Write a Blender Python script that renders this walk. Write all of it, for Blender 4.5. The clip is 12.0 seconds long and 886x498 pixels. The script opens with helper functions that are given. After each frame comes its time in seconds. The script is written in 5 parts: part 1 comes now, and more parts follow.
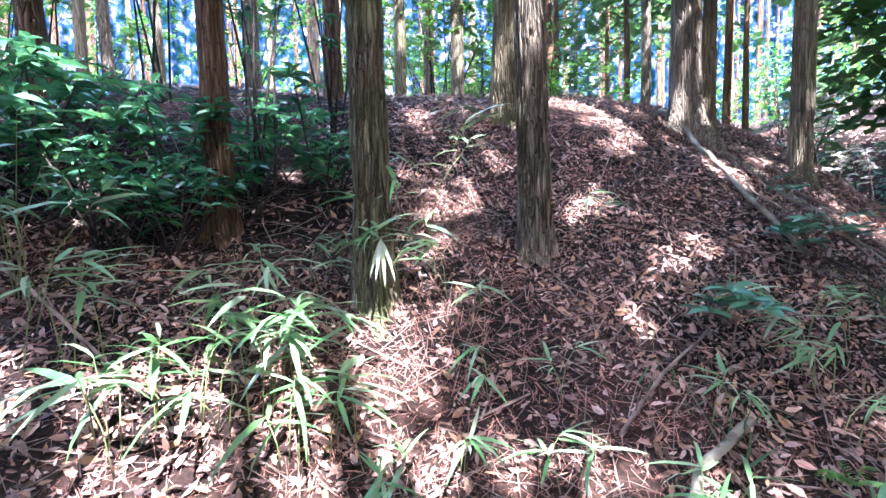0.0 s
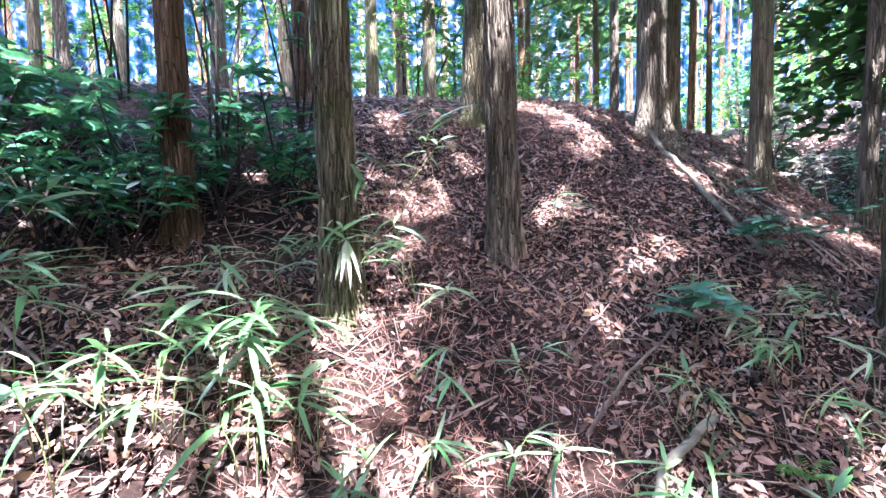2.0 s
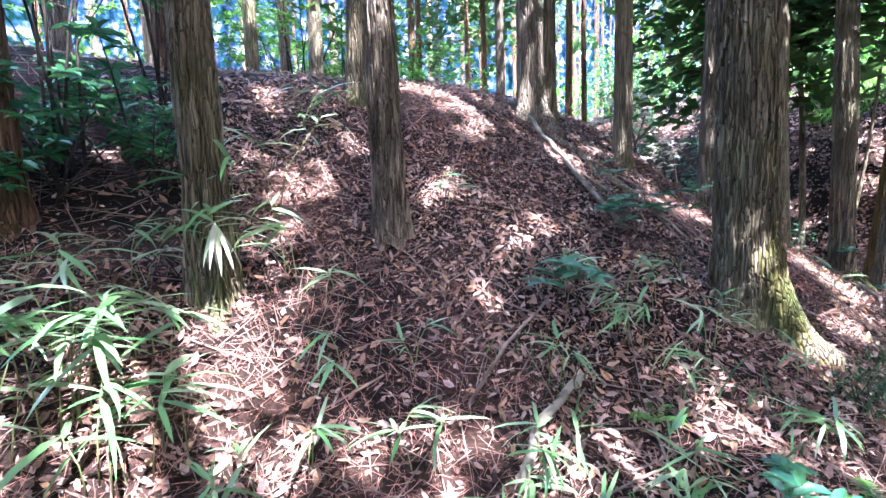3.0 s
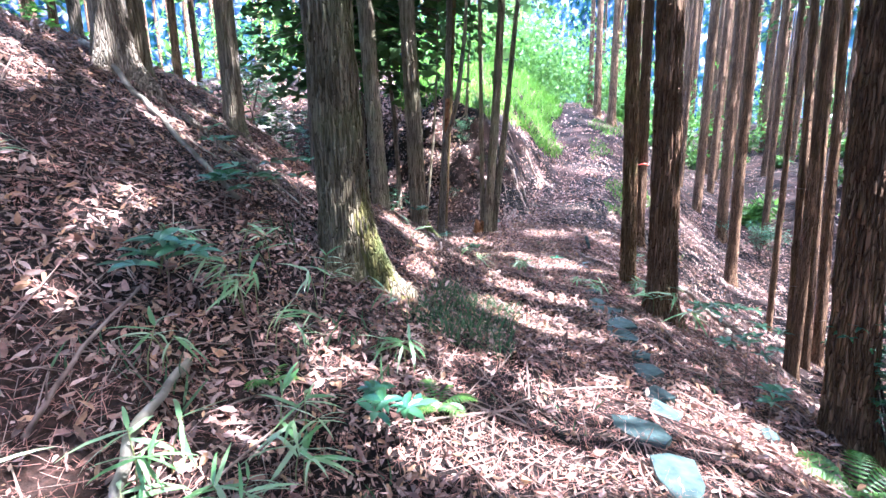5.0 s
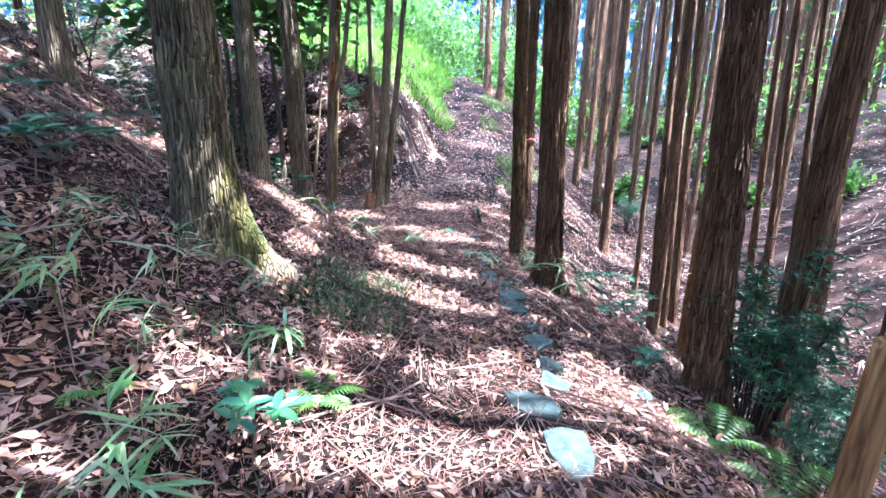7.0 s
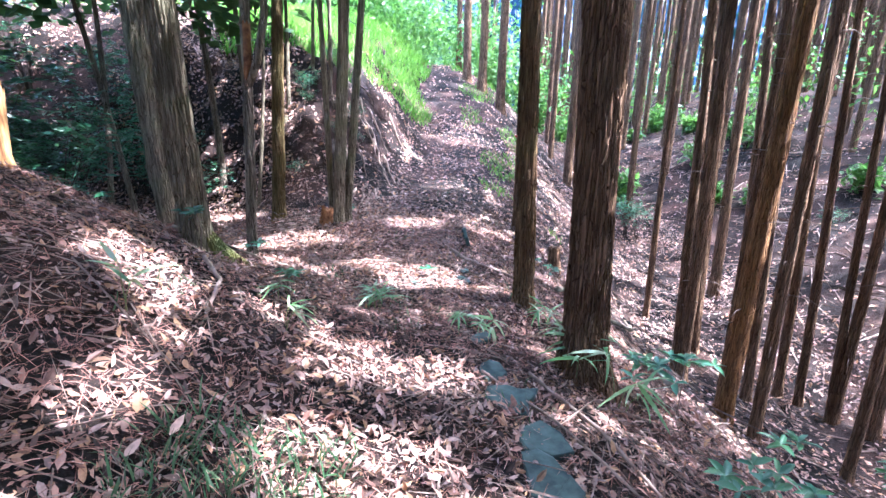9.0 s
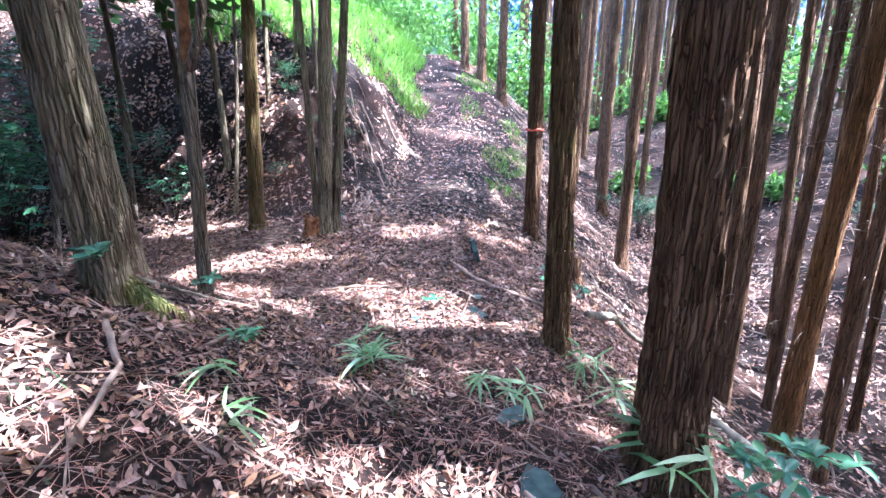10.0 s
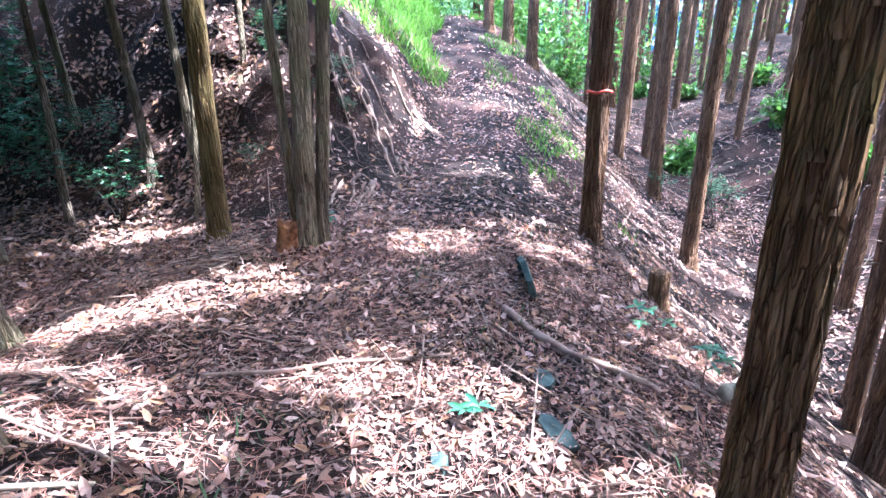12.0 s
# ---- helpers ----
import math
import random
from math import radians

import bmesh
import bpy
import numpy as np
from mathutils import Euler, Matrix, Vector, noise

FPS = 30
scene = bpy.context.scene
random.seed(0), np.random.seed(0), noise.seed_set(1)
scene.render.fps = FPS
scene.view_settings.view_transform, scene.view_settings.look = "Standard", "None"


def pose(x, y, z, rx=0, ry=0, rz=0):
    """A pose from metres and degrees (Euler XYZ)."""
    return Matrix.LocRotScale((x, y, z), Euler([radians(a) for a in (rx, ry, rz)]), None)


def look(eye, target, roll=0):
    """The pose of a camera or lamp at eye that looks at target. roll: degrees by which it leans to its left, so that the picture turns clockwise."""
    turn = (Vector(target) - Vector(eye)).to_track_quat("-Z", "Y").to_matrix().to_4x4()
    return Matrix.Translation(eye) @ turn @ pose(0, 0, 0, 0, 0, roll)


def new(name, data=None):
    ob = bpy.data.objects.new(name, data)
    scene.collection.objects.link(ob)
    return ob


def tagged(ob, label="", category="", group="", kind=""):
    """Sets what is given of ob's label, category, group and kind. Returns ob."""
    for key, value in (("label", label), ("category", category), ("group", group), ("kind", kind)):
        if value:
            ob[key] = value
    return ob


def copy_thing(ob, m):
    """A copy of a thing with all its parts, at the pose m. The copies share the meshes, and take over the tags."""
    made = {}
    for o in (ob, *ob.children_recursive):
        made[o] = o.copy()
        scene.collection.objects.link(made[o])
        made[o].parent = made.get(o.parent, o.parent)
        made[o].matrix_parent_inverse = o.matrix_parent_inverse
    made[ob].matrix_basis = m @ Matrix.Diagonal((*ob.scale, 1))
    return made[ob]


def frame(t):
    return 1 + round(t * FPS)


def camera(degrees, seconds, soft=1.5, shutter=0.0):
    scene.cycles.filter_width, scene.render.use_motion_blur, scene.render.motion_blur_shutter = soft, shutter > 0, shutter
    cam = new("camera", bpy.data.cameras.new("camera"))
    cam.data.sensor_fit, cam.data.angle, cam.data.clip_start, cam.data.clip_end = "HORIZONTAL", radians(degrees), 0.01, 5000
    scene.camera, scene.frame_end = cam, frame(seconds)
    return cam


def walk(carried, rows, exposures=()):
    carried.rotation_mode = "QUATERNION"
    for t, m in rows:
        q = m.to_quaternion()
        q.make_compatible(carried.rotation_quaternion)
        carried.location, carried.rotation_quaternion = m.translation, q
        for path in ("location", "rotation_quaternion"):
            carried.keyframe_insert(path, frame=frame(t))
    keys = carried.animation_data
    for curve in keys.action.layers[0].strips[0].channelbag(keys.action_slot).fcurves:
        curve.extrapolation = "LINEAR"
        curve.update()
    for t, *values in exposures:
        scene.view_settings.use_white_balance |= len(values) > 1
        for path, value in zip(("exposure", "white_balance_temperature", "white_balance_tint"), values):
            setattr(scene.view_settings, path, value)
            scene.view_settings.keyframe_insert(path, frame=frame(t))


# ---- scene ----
cam = camera(87.3, 12.0, soft=1.5)
PATH = [
    (0.0, -0.071, 0.015, 1.620, -1.66, -5.03, 1.65),
    (0.5, -0.065, 0.026, 1.616, -1.71, -4.65, 1.48),
    (1.0, -0.062, 0.033, 1.607, -2.11, -4.54, 1.33),
    (1.5, -0.063, 0.039, 1.611, -2.79, -4.58, 1.32),
    (2.0, -0.033, 0.045, 1.600, -4.80, -4.60, 1.52),
    (2.5, 0.015, 0.051, 1.583, -9.72, -5.65, 1.84),
    (3.0, 0.053, 0.043, 1.575, -17.23, -6.95, 2.00),
    (3.5, 0.104, 0.024, 1.565, -27.95, -8.36, 1.78),
    (3.7, 0.125, 0.014, 1.563, -33.42, -8.93, 1.74),
    (5.3, 0.240, -0.047, 1.546, -63.20, -12.04, 0.31),
    (5.5, 0.242, -0.048, 1.543, -65.23, -12.35, -0.14),
    (6.0, 0.253, -0.033, 1.535, -68.69, -13.30, -1.36),
    (6.5, 0.281, 0.000, 1.523, -70.85, -13.90, -1.96),
    (7.0, 0.481, 0.030, 1.488, -72.28, -14.73, -1.38),
    (7.2, 0.668, 0.045, 1.496, -72.54, -14.60, -1.10),
    (8.8, 2.242, 0.545, 1.550, -74.64, -15.47, -1.25),
    (9.0, 2.460, 0.622, 1.549, -74.99, -15.65, -1.11),
    (9.5, 2.969, 0.805, 1.541, -76.16, -16.55, -0.78),
    (10.0, 3.488, 0.989, 1.541, -75.58, -16.49, -0.15),
    (10.5, 3.999, 1.173, 1.509, -75.16, -17.42, 0.42),
    (11.0, 4.525, 1.325, 1.485, -74.37, -17.39, 1.29),
    (11.5, 4.974, 1.476, 1.402, -74.02, -18.06, 1.51),
    (12.0, 5.428, 1.625, 1.358, -73.61, -19.37, 1.01),
]
walk(cam, [(t, pose(x, y, z, 90 + pitch, roll, yaw)) for t, x, y, z, yaw, pitch, roll in PATH],
     exposures=[(0.0, 5.05, 5050, 15), (12.0, 5.0, 4850, 13)])

# ---- light: summer sun through the crowns, open sky ----
TO_SUN = Vector((0.16, -0.5, 0.85)).normalized()
world = bpy.data.worlds.new("sky")
scene.world = world
world.use_nodes = True
sky = world.node_tree.nodes.new("ShaderNodeTexSky")
sky.sky_type, sky.sun_disc, sky.dust_density = "NISHITA", False, 4.0
sky.sun_elevation = math.asin(TO_SUN.z)
sky.sun_rotation = math.atan2(TO_SUN.x, TO_SUN.y)
world.node_tree.links.new(sky.outputs[0], world.node_tree.nodes["Background"].inputs[0])
world.node_tree.nodes["Background"].inputs[1].default_value = 0.15
sun = new("sun", bpy.data.lights.new("sun", "SUN"))
sun.data.energy, sun.data.angle, sun.data.color = 2.0, radians(0.55), (1.0, 0.93, 0.84)
sun.matrix_world = look(TO_SUN * 60, (0, 0, 0))


# ---- materials ----
def shader(name, rough=0.8):
    m = bpy.data.materials.new(name)
    m.use_nodes = True
    b = m.node_tree.nodes["Principled BSDF"]
    b.inputs["Roughness"].default_value = rough
    b.inputs["Specular IOR Level"].default_value = 0.5 if rough < 0.5 else 0.15
    return m, m.node_tree.nodes, m.node_tree.links, b


def noise_tex(n, l, scale, detail=4, stretch=None, coords="Object"):
    co = n.new("ShaderNodeTexCoord")
    t = n.new("ShaderNodeTexNoise")
    t.inputs["Scale"].default_value, t.inputs["Detail"].default_value = scale, detail
    if stretch:
        mp = n.new("ShaderNodeMapping")
        mp.inputs["Scale"].default_value = stretch
        l.new(co.outputs[coords], mp.inputs["Vector"])
        l.new(mp.outputs[0], t.inputs["Vector"])
    else:
        l.new(co.outputs[coords], t.inputs["Vector"])
    return t.outputs["Fac"]


def ramp(n, l, source, stops):
    r = n.new("ShaderNodeValToRGB")
    while len(r.color_ramp.elements) < len(stops):
        r.color_ramp.elements.new(0.5)
    for e, (p, c) in zip(r.color_ramp.elements, stops):
        e.position, e.color = p, (*c, 1)
    l.new(source, r.inputs[0])
    return r.outputs[0]


def blend(n, l, fac, a, b, mode="MIX"):
    m = n.new("ShaderNodeMix")
    m.data_type, m.blend_type = "RGBA", mode
    for sock, val in ((m.inputs[0], fac), (m.inputs[6], a), (m.inputs[7], b)):
        if isinstance(val, (float, int)):
            sock.default_value = val
        elif isinstance(val, tuple):
            sock.default_value = (*val, 1)
        else:
            l.new(val, sock)
    return m.outputs[2]


def relief(n, l, b, height_out, strength, dist=0.02):
    bp = n.new("ShaderNodeBump")
    bp.inputs["Strength"].default_value, bp.inputs["Distance"].default_value = strength, dist
    l.new(height_out, bp.inputs["Height"])
    l.new(bp.outputs[0], b.inputs["Normal"])


def bark_material(name, dark, mid, pale, moss=0.0):
    """Fibrous bark: long flaking plates with dark cracks between them, grain along the stem, patches of moss."""
    m, n, l, b = shader(name, 0.9)
    co = n.new("ShaderNodeTexCoord")
    warp = n.new("ShaderNodeTexNoise")
    warp.inputs["Scale"].default_value = 7
    l.new(co.outputs["Object"], warp.inputs["Vector"])
    bent = n.new("ShaderNodeVectorMath")
    bent.operation = "MULTIPLY_ADD"
    bent.inputs[1].default_value = (0.022, 0.022, 0.2)
    l.new(warp.outputs["Color"], bent.inputs[0])
    l.new(co.outputs["Object"], bent.inputs[2])
    mp = n.new("ShaderNodeMapping")
    mp.inputs["Scale"].default_value = (44, 44, 3.2)
    l.new(bent.outputs[0], mp.inputs["Vector"])
    edge, cell = n.new("ShaderNodeTexVoronoi"), n.new("ShaderNodeTexVoronoi")
    edge.feature = "DISTANCE_TO_EDGE"
    for v in (edge, cell):
        v.inputs["Scale"].default_value = 1.0
        l.new(mp.outputs[0], v.inputs["Vector"])
    fibre = noise_tex(n, l, 1.0, 5, (60, 60, 5))
    patch = noise_tex(n, l, 2.2, 4)
    tone_of = n.new("ShaderNodeSeparateColor")
    l.new(cell.outputs["Color"], tone_of.inputs[0])
    c = ramp(n, l, tone_of.outputs[0], [(0.0, tuple(0.72 * k for k in mid)), (0.5, mid), (1.0, tuple(0.6 * a + 0.4 * k for a, k in zip(mid, pale)))])
    c = blend(n, l, 1.0, c, ramp(n, l, fibre, [(0.3, (0.45, 0.43, 0.4)), (0.5, (0.95, 0.95, 0.95)), (0.72, (1.45, 1.42, 1.36))]), "MULTIPLY")
    c = blend(n, l, 1.0, c, ramp(n, l, edge.outputs["Distance"], [(0.0, tuple(0.12 + k / max(mid) for k in dark)), (0.05, (1, 1, 1))]), "MULTIPLY")
    c = blend(n, l, 1.0, c, ramp(n, l, patch, [(0.3, (0.7, 0.68, 0.66)), (0.7, (1.2, 1.18, 1.14))]), "MULTIPLY")
    own = n.new("ShaderNodeObjectInfo")
    c = blend(n, l, 1.0, c, ramp(n, l, own.outputs["Random"], [(0.0, (0.8, 0.76, 0.72)), (1.0, (1.12, 1.08, 1.02))]), "MULTIPLY")
    if moss:
        c = blend(n, l, ramp(n, l, patch, [(0.5, (0, 0, 0)), (0.66, (moss, moss, moss))]), c, (0.085, 0.1, 0.028))
    l.new(c, b.inputs["Base Color"])
    h = blend(n, l, 0.35, ramp(n, l, edge.outputs["Distance"], [(0.0, (0, 0, 0)), (0.2, (1, 1, 1))]), fibre)
    relief(n, l, b, h, 1.0, 0.03)
    return m


def leaf_material(name, colours, trans=0.35, rough=0.45, island=True):
    m, n, l, b = shader(name, rough)
    geo = n.new("ShaderNodeNewGeometry") if island else n.new("ShaderNodeObjectInfo")
    stops = [(i / max(1, len(colours) - 1), c) for i, c in enumerate(colours)]
    c = ramp(n, l, geo.outputs["Random Per Island" if island else "Random"], stops)
    mott = noise_tex(n, l, 60, 2)
    c = blend(n, l, 1.0, c, ramp(n, l, mott, [(0.3, (0.75, 0.75, 0.75)), (0.7, (1.1, 1.1, 1.1))]), "MULTIPLY")
    l.new(c, b.inputs["Base Color"])
    if trans:
        t = n.new("ShaderNodeBsdfTranslucent")
        mix = n.new("ShaderNodeMixShader")
        mix.inputs[0].default_value = trans
        l.new(c, t.inputs[0])
        l.new(b.outputs[0], mix.inputs[1])
        l.new(t.outputs[0], mix.inputs[2])
        l.new(mix.outputs[0], n["Material Output"].inputs[0])
    return m


def plain_material(name, a, b_col, scale=12, rough=0.85, bump=0.4, stretch=None):
    m, n, l, b = shader(name, rough)
    f = noise_tex(n, l, scale, 5, stretch)
    l.new(ramp(n, l, f, [(0.35, a), (0.65, b_col)]), b.inputs["Base Color"])
    relief(n, l, b, f, bump, 0.01)
    return m


def ground_material():
    m, n, l, b = shader("forest_floor", 0.95)
    broad = noise_tex(n, l, 0.9, 4)
    fine = noise_tex(n, l, 38, 6)
    crumbs = noise_tex(n, l, 1.0, 3, (14, 45, 30))
    c = ramp(n, l, broad, [(0.35, (0.007, 0.0045, 0.0035)), (0.5, (0.019, 0.011, 0.009)), (0.68, (0.06, 0.033, 0.025))])
    c = blend(n, l, 0.75, c, ramp(n, l, fine, [(0.3, (0.35, 0.32, 0.3)), (0.55, (0.9, 0.85, 0.8)), (0.75, (1.8, 1.6, 1.45))]), "MULTIPLY")
    c = blend(n, l, 0.5, c, ramp(n, l, crumbs, [(0.4, (0.5, 0.48, 0.45)), (0.7, (1.6, 1.4, 1.3))]), "MULTIPLY")
    l.new(c, b.inputs["Base Color"])
    relief(n, l, b, fine, 1.0, 0.03)
    return m


BARK = bark_material("cedar_bark", (0.022, 0.016, 0.012), (0.205, 0.168, 0.13), (0.42, 0.36, 0.29))
BARK_RED = bark_material("red_cedar_bark", (0.018, 0.01, 0.006), (0.170, 0.101, 0.060), (0.356, 0.227, 0.143))
BARK_MOSS = bark_material("mossy_bark", (0.022, 0.018, 0.011), (0.21, 0.175, 0.115), (0.43, 0.37, 0.25), 0.55)
BARK_PALE = bark_material("pale_bark", (0.07, 0.058, 0.04), (0.25, 0.21, 0.15), (0.4, 0.345, 0.25), 0.4)
BARK_WARM = bark_material("warm_bark", (0.028, 0.017, 0.009), (0.21, 0.126, 0.066), (0.392, 0.266, 0.14), 0.35)
BARK_ORANGE = bark_material("orange_bark", (0.05, 0.026, 0.011), (0.3, 0.155, 0.065), (0.42, 0.25, 0.11))
BARK_OCHRE = bark_material("ochre_bark", (0.11, 0.075, 0.03), (0.2, 0.14, 0.06), (0.3, 0.22, 0.11), 0.3)
ROT = plain_material("rotten_wood", (0.1, 0.04, 0.02), (0.3, 0.14, 0.06), 16, 0.95, 0.8)
BARE = plain_material("bare_wood", (0.13, 0.055, 0.02), (0.37, 0.2, 0.075), 1.0, 0.85, 1.0, (42, 42, 4))
TWIG = plain_material("dead_twig", (0.09, 0.06, 0.045), (0.27, 0.19, 0.15), 9, 0.9, 0.4)
SOIL = ground_material()
LITTER = leaf_material("dead_leaves", [(0.03, 0.016, 0.012), (0.38, 0.2, 0.145), (0.09, 0.048, 0.036), (0.5, 0.33, 0.27), (0.04, 0.024, 0.02), (0.44, 0.24, 0.13), (0.03, 0.018, 0.015), (0.36, 0.235, 0.2), (0.2, 0.107, 0.079), (0.4, 0.245, 0.175)], 0.1, 0.5)
NEEDLES = leaf_material("dead_sprays", [(0.17, 0.07, 0.05), (0.44, 0.21, 0.15), (0.33, 0.15, 0.11), (0.06, 0.026, 0.02), (0.5, 0.28, 0.21)], 0.1, 0.7)
CONIFER = leaf_material("conifer_foliage", [(0.04, 0.075, 0.025), (0.07, 0.13, 0.035), (0.1, 0.16, 0.05)], 0.5, 0.6)
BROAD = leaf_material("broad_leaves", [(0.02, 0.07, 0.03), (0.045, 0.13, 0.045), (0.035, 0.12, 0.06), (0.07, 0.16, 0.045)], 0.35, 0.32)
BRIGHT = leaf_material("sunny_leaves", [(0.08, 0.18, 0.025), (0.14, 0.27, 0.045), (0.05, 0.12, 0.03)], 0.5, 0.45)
SASA = leaf_material("bamboo_grass_leaf", [(0.08, 0.18, 0.05), (0.15, 0.25, 0.09), (0.3, 0.36, 0.2)], 0.3, 0.3, island=False)
WEED = leaf_material("dull_weeds", [(0.035, 0.07, 0.03), (0.06, 0.11, 0.045), (0.09, 0.13, 0.06)], 0.3, 0.5)
GRASS = leaf_material("grass_blades", [(0.07, 0.17, 0.015), (0.12, 0.25, 0.025), (0.16, 0.28, 0.05)], 0.45, 0.5)
STALK = plain_material("green_stalk", (0.1, 0.13, 0.04), (0.2, 0.2, 0.08), 20, 0.6, 0.1)
DARK_STEM = plain_material("dark_stem", (0.02, 0.015, 0.012), (0.06, 0.045, 0.035), 20, 0.8, 0.2)
SLATE = plain_material("slate", (0.022, 0.034, 0.031), (0.055, 0.075, 0.066), 14, 0.6, 0.6)
TAPE = plain_material("red_tape", (0.75, 0.08, 0.04), (0.8, 0.12, 0.06), 30, 0.4, 0.05)
BLOSSOM = leaf_material("pale_pink_leaves", [(0.62, 0.5, 0.45), (0.75, 0.66, 0.62), (0.3, 0.36, 0.15)], 0.3, 0.5)


# ---- mesh helpers ----
def mesh_of(name, verts, faces, material, smooth=True):
    me = bpy.data.meshes.new(name)
    me.from_pydata([tuple(v) for v in verts] if not hasattr(verts, "tolist") else verts.tolist(), [],
                   faces if not hasattr(faces, "tolist") else faces.tolist())
    me.materials.append(material)
    if smooth:
        me.polygons.foreach_set("use_smooth", [True] * len(me.polygons))
    me.update()
    return me


def piece(name, me, parent=None, label="", m=None):
    ob = new(name, me)
    if parent:
        ob.parent = parent
    if m is not None:
        ob.matrix_basis = m
    return tagged(ob, label)


def thing(name, x, y, z, label, category, group="", kind=""):
    ob = new(name)
    ob.empty_display_size = 0.1
    ob.location = (x, y, z)
    return tagged(ob, label, category, group, kind)


def tube(points, radii, sides=8, rough=0.0, seed=0, cap=True):
    """Vertices and faces of a bent, tapering round bar."""
    rng = random.Random(seed)
    verts, faces = [], []
    pts = [Vector(p) for p in points]
    for i, (p, r) in enumerate(zip(pts, radii)):
        d = (pts[min(i + 1, len(pts) - 1)] - pts[max(i - 1, 0)]).normalized()
        a = d.orthogonal().normalized() if i == 0 else (a - d * a.dot(d)).normalized()
        b = d.cross(a)
        for k in range(sides):
            t = 2 * math.pi * k / sides
            rr = r * (1 + rough * rng.uniform(-1, 1))
            verts.append(p + (a * math.cos(t) + b * math.sin(t)) * rr)
    for i in range(len(pts) - 1):
        for k in range(sides):
            k2 = (k + 1) % sides
            faces.append((i * sides + k, i * sides + k2, (i + 1) * sides + k2, (i + 1) * sides + k))
    if cap:
        faces.append(tuple(reversed(range(sides))))
        faces.append(tuple(range((len(pts) - 1) * sides, len(pts) * sides)))
    return verts, faces


def join(parts):
    verts, faces = [], []
    for v, f in parts:
        o = len(verts)
        verts += list(v)
        faces += [tuple(i + o for i in q) for q in f]
    return verts, faces


LEAF_V = np.array([(0, 0, 0), (0.3, 0.42, 0.1), (0.32, 0, 0), (0.3, -0.42, 0.1), (0.68, 0.34, 0.06), (0.68, 0, -0.03), (0.68, -0.34, 0.06), (1, 0, -0.1)])
LEAF_F = [(0, 2, 1), (0, 3, 2), (1, 2, 5, 4), (2, 3, 6, 5), (4, 5, 7), (5, 6, 7)]
FLAT_V = np.array([(0, 0, 0), (0.45, 0.5, 0.1), (1, 0, 0.02), (0.45, -0.5, 0.1), (0.5, 0, 0)])
FLAT_F = [(0, 4, 1), (1, 4, 2), (0, 3, 4), (3, 2, 4)]
NEEDLE_V = np.array([(0, 0.3, 0), (0, -0.3, 0), (0.5, 0.5, 0.06), (0.5, -0.5, 0.06), (1, 0.2, -0.04), (1, -0.2, -0.04)])
NEEDLE_F = [(0, 1, 3, 2), (2, 3, 5, 4)]
BLADE_V = np.array([(0, 0.12, 0), (0, -0.12, 0), (0.2, 0.5, 0.02), (0.2, -0.5, 0.02), (0.55, 0.42, 0), (0.55, -0.42, 0), (0.82, 0.22, -0.07), (0.82, -0.22, -0.07), (1, 0, -0.16)])
BLADE_F = [(0, 1, 3, 2), (2, 3, 5, 4), (4, 5, 7, 6), (6, 7, 8)]


def scatter(template, faces, places, axes, size):
    """Many copies of one small template in one mesh. axes: (n, 3, 3), the columns along, across, up; size: (n, 3)."""
    v = np.einsum("nij,kj->nki", axes * size[:, None, :], template) + places[:, None, :]
    k, n = len(template), len(places)
    fl = []
    for f in faces:
        fl.append((np.arange(n)[:, None] * k + np.array(f)[None, :]).tolist())
    out = []
    for group in zip(*fl):
        out.extend(group)
    return v.reshape(-1, 3), out


def frames_from(normals, rng):
    """Random turns about the given normals."""
    n = normals / np.linalg.norm(normals, axis=1, keepdims=True)
    t = rng.normal(size=n.shape)
    t -= n * np.sum(t * n, axis=1, keepdims=True)
    t /= np.linalg.norm(t, axis=1, keepdims=True)
    return np.stack([t, np.cross(n, t), n], axis=2)


def aligned(along, rng, droop=0.0):
    a = along / np.linalg.norm(along, axis=1, keepdims=True)
    up = np.tile(np.array([0, 0, 1.0]), (len(a), 1)) + rng.normal(size=a.shape) * 0.35
    c = np.cross(up, a)
    c /= np.linalg.norm(c, axis=1, keepdims=True)
    return np.stack([a, c, np.cross(a, c)], axis=2)


# ---- the ground ----
CU, SU = 0.952, 0.307
PATH_U = (-30, -6, 0, 2.5, 5.5, 8.2, 10.2, 12.9, 16.4, 20, 24, 30, 45, 90)
PATH_Z = (-2.0, 0.3, 0.16, 0.05, -0.05, -0.3, -0.2, 0.12, 0.65, 2.1, 3.7, 4.4, 5.0, 6.0)
MOUND_V = (0.55, 1.3, 2.0, 2.5, 3.25, 3.8, 4.6, 5.2, 6.2, 8, 14, 40)
MOUND_Z = (0, 0.2, 0.5, 0.85, 1.25, 1.62, 2.2, 2.6, 2.95, 3.1, 2.9, 2.5)
BANK_V = (0.7, 1.3, 2.2, 3.5, 6, 12, 40)
BANK_Z = (0, 1.0, 2.2, 2.8, 3.1, 3.3, 3.3)
SLOPE_V = (0.9, 1.5, 2.3, 3.0, 4.8, 6.5, 8, 10, 13, 18, 30, 80)
SLOPE_Z = (0, -0.22, -0.55, -1.2, -2.5, -2.95, -2.75, -1.8, -0.3, 1.3, 2.8, 4.5)


def step(a, b, x):
    k = np.clip((x - a) / (b - a), 0, 1)
    return k * k * (3 - 2 * k)


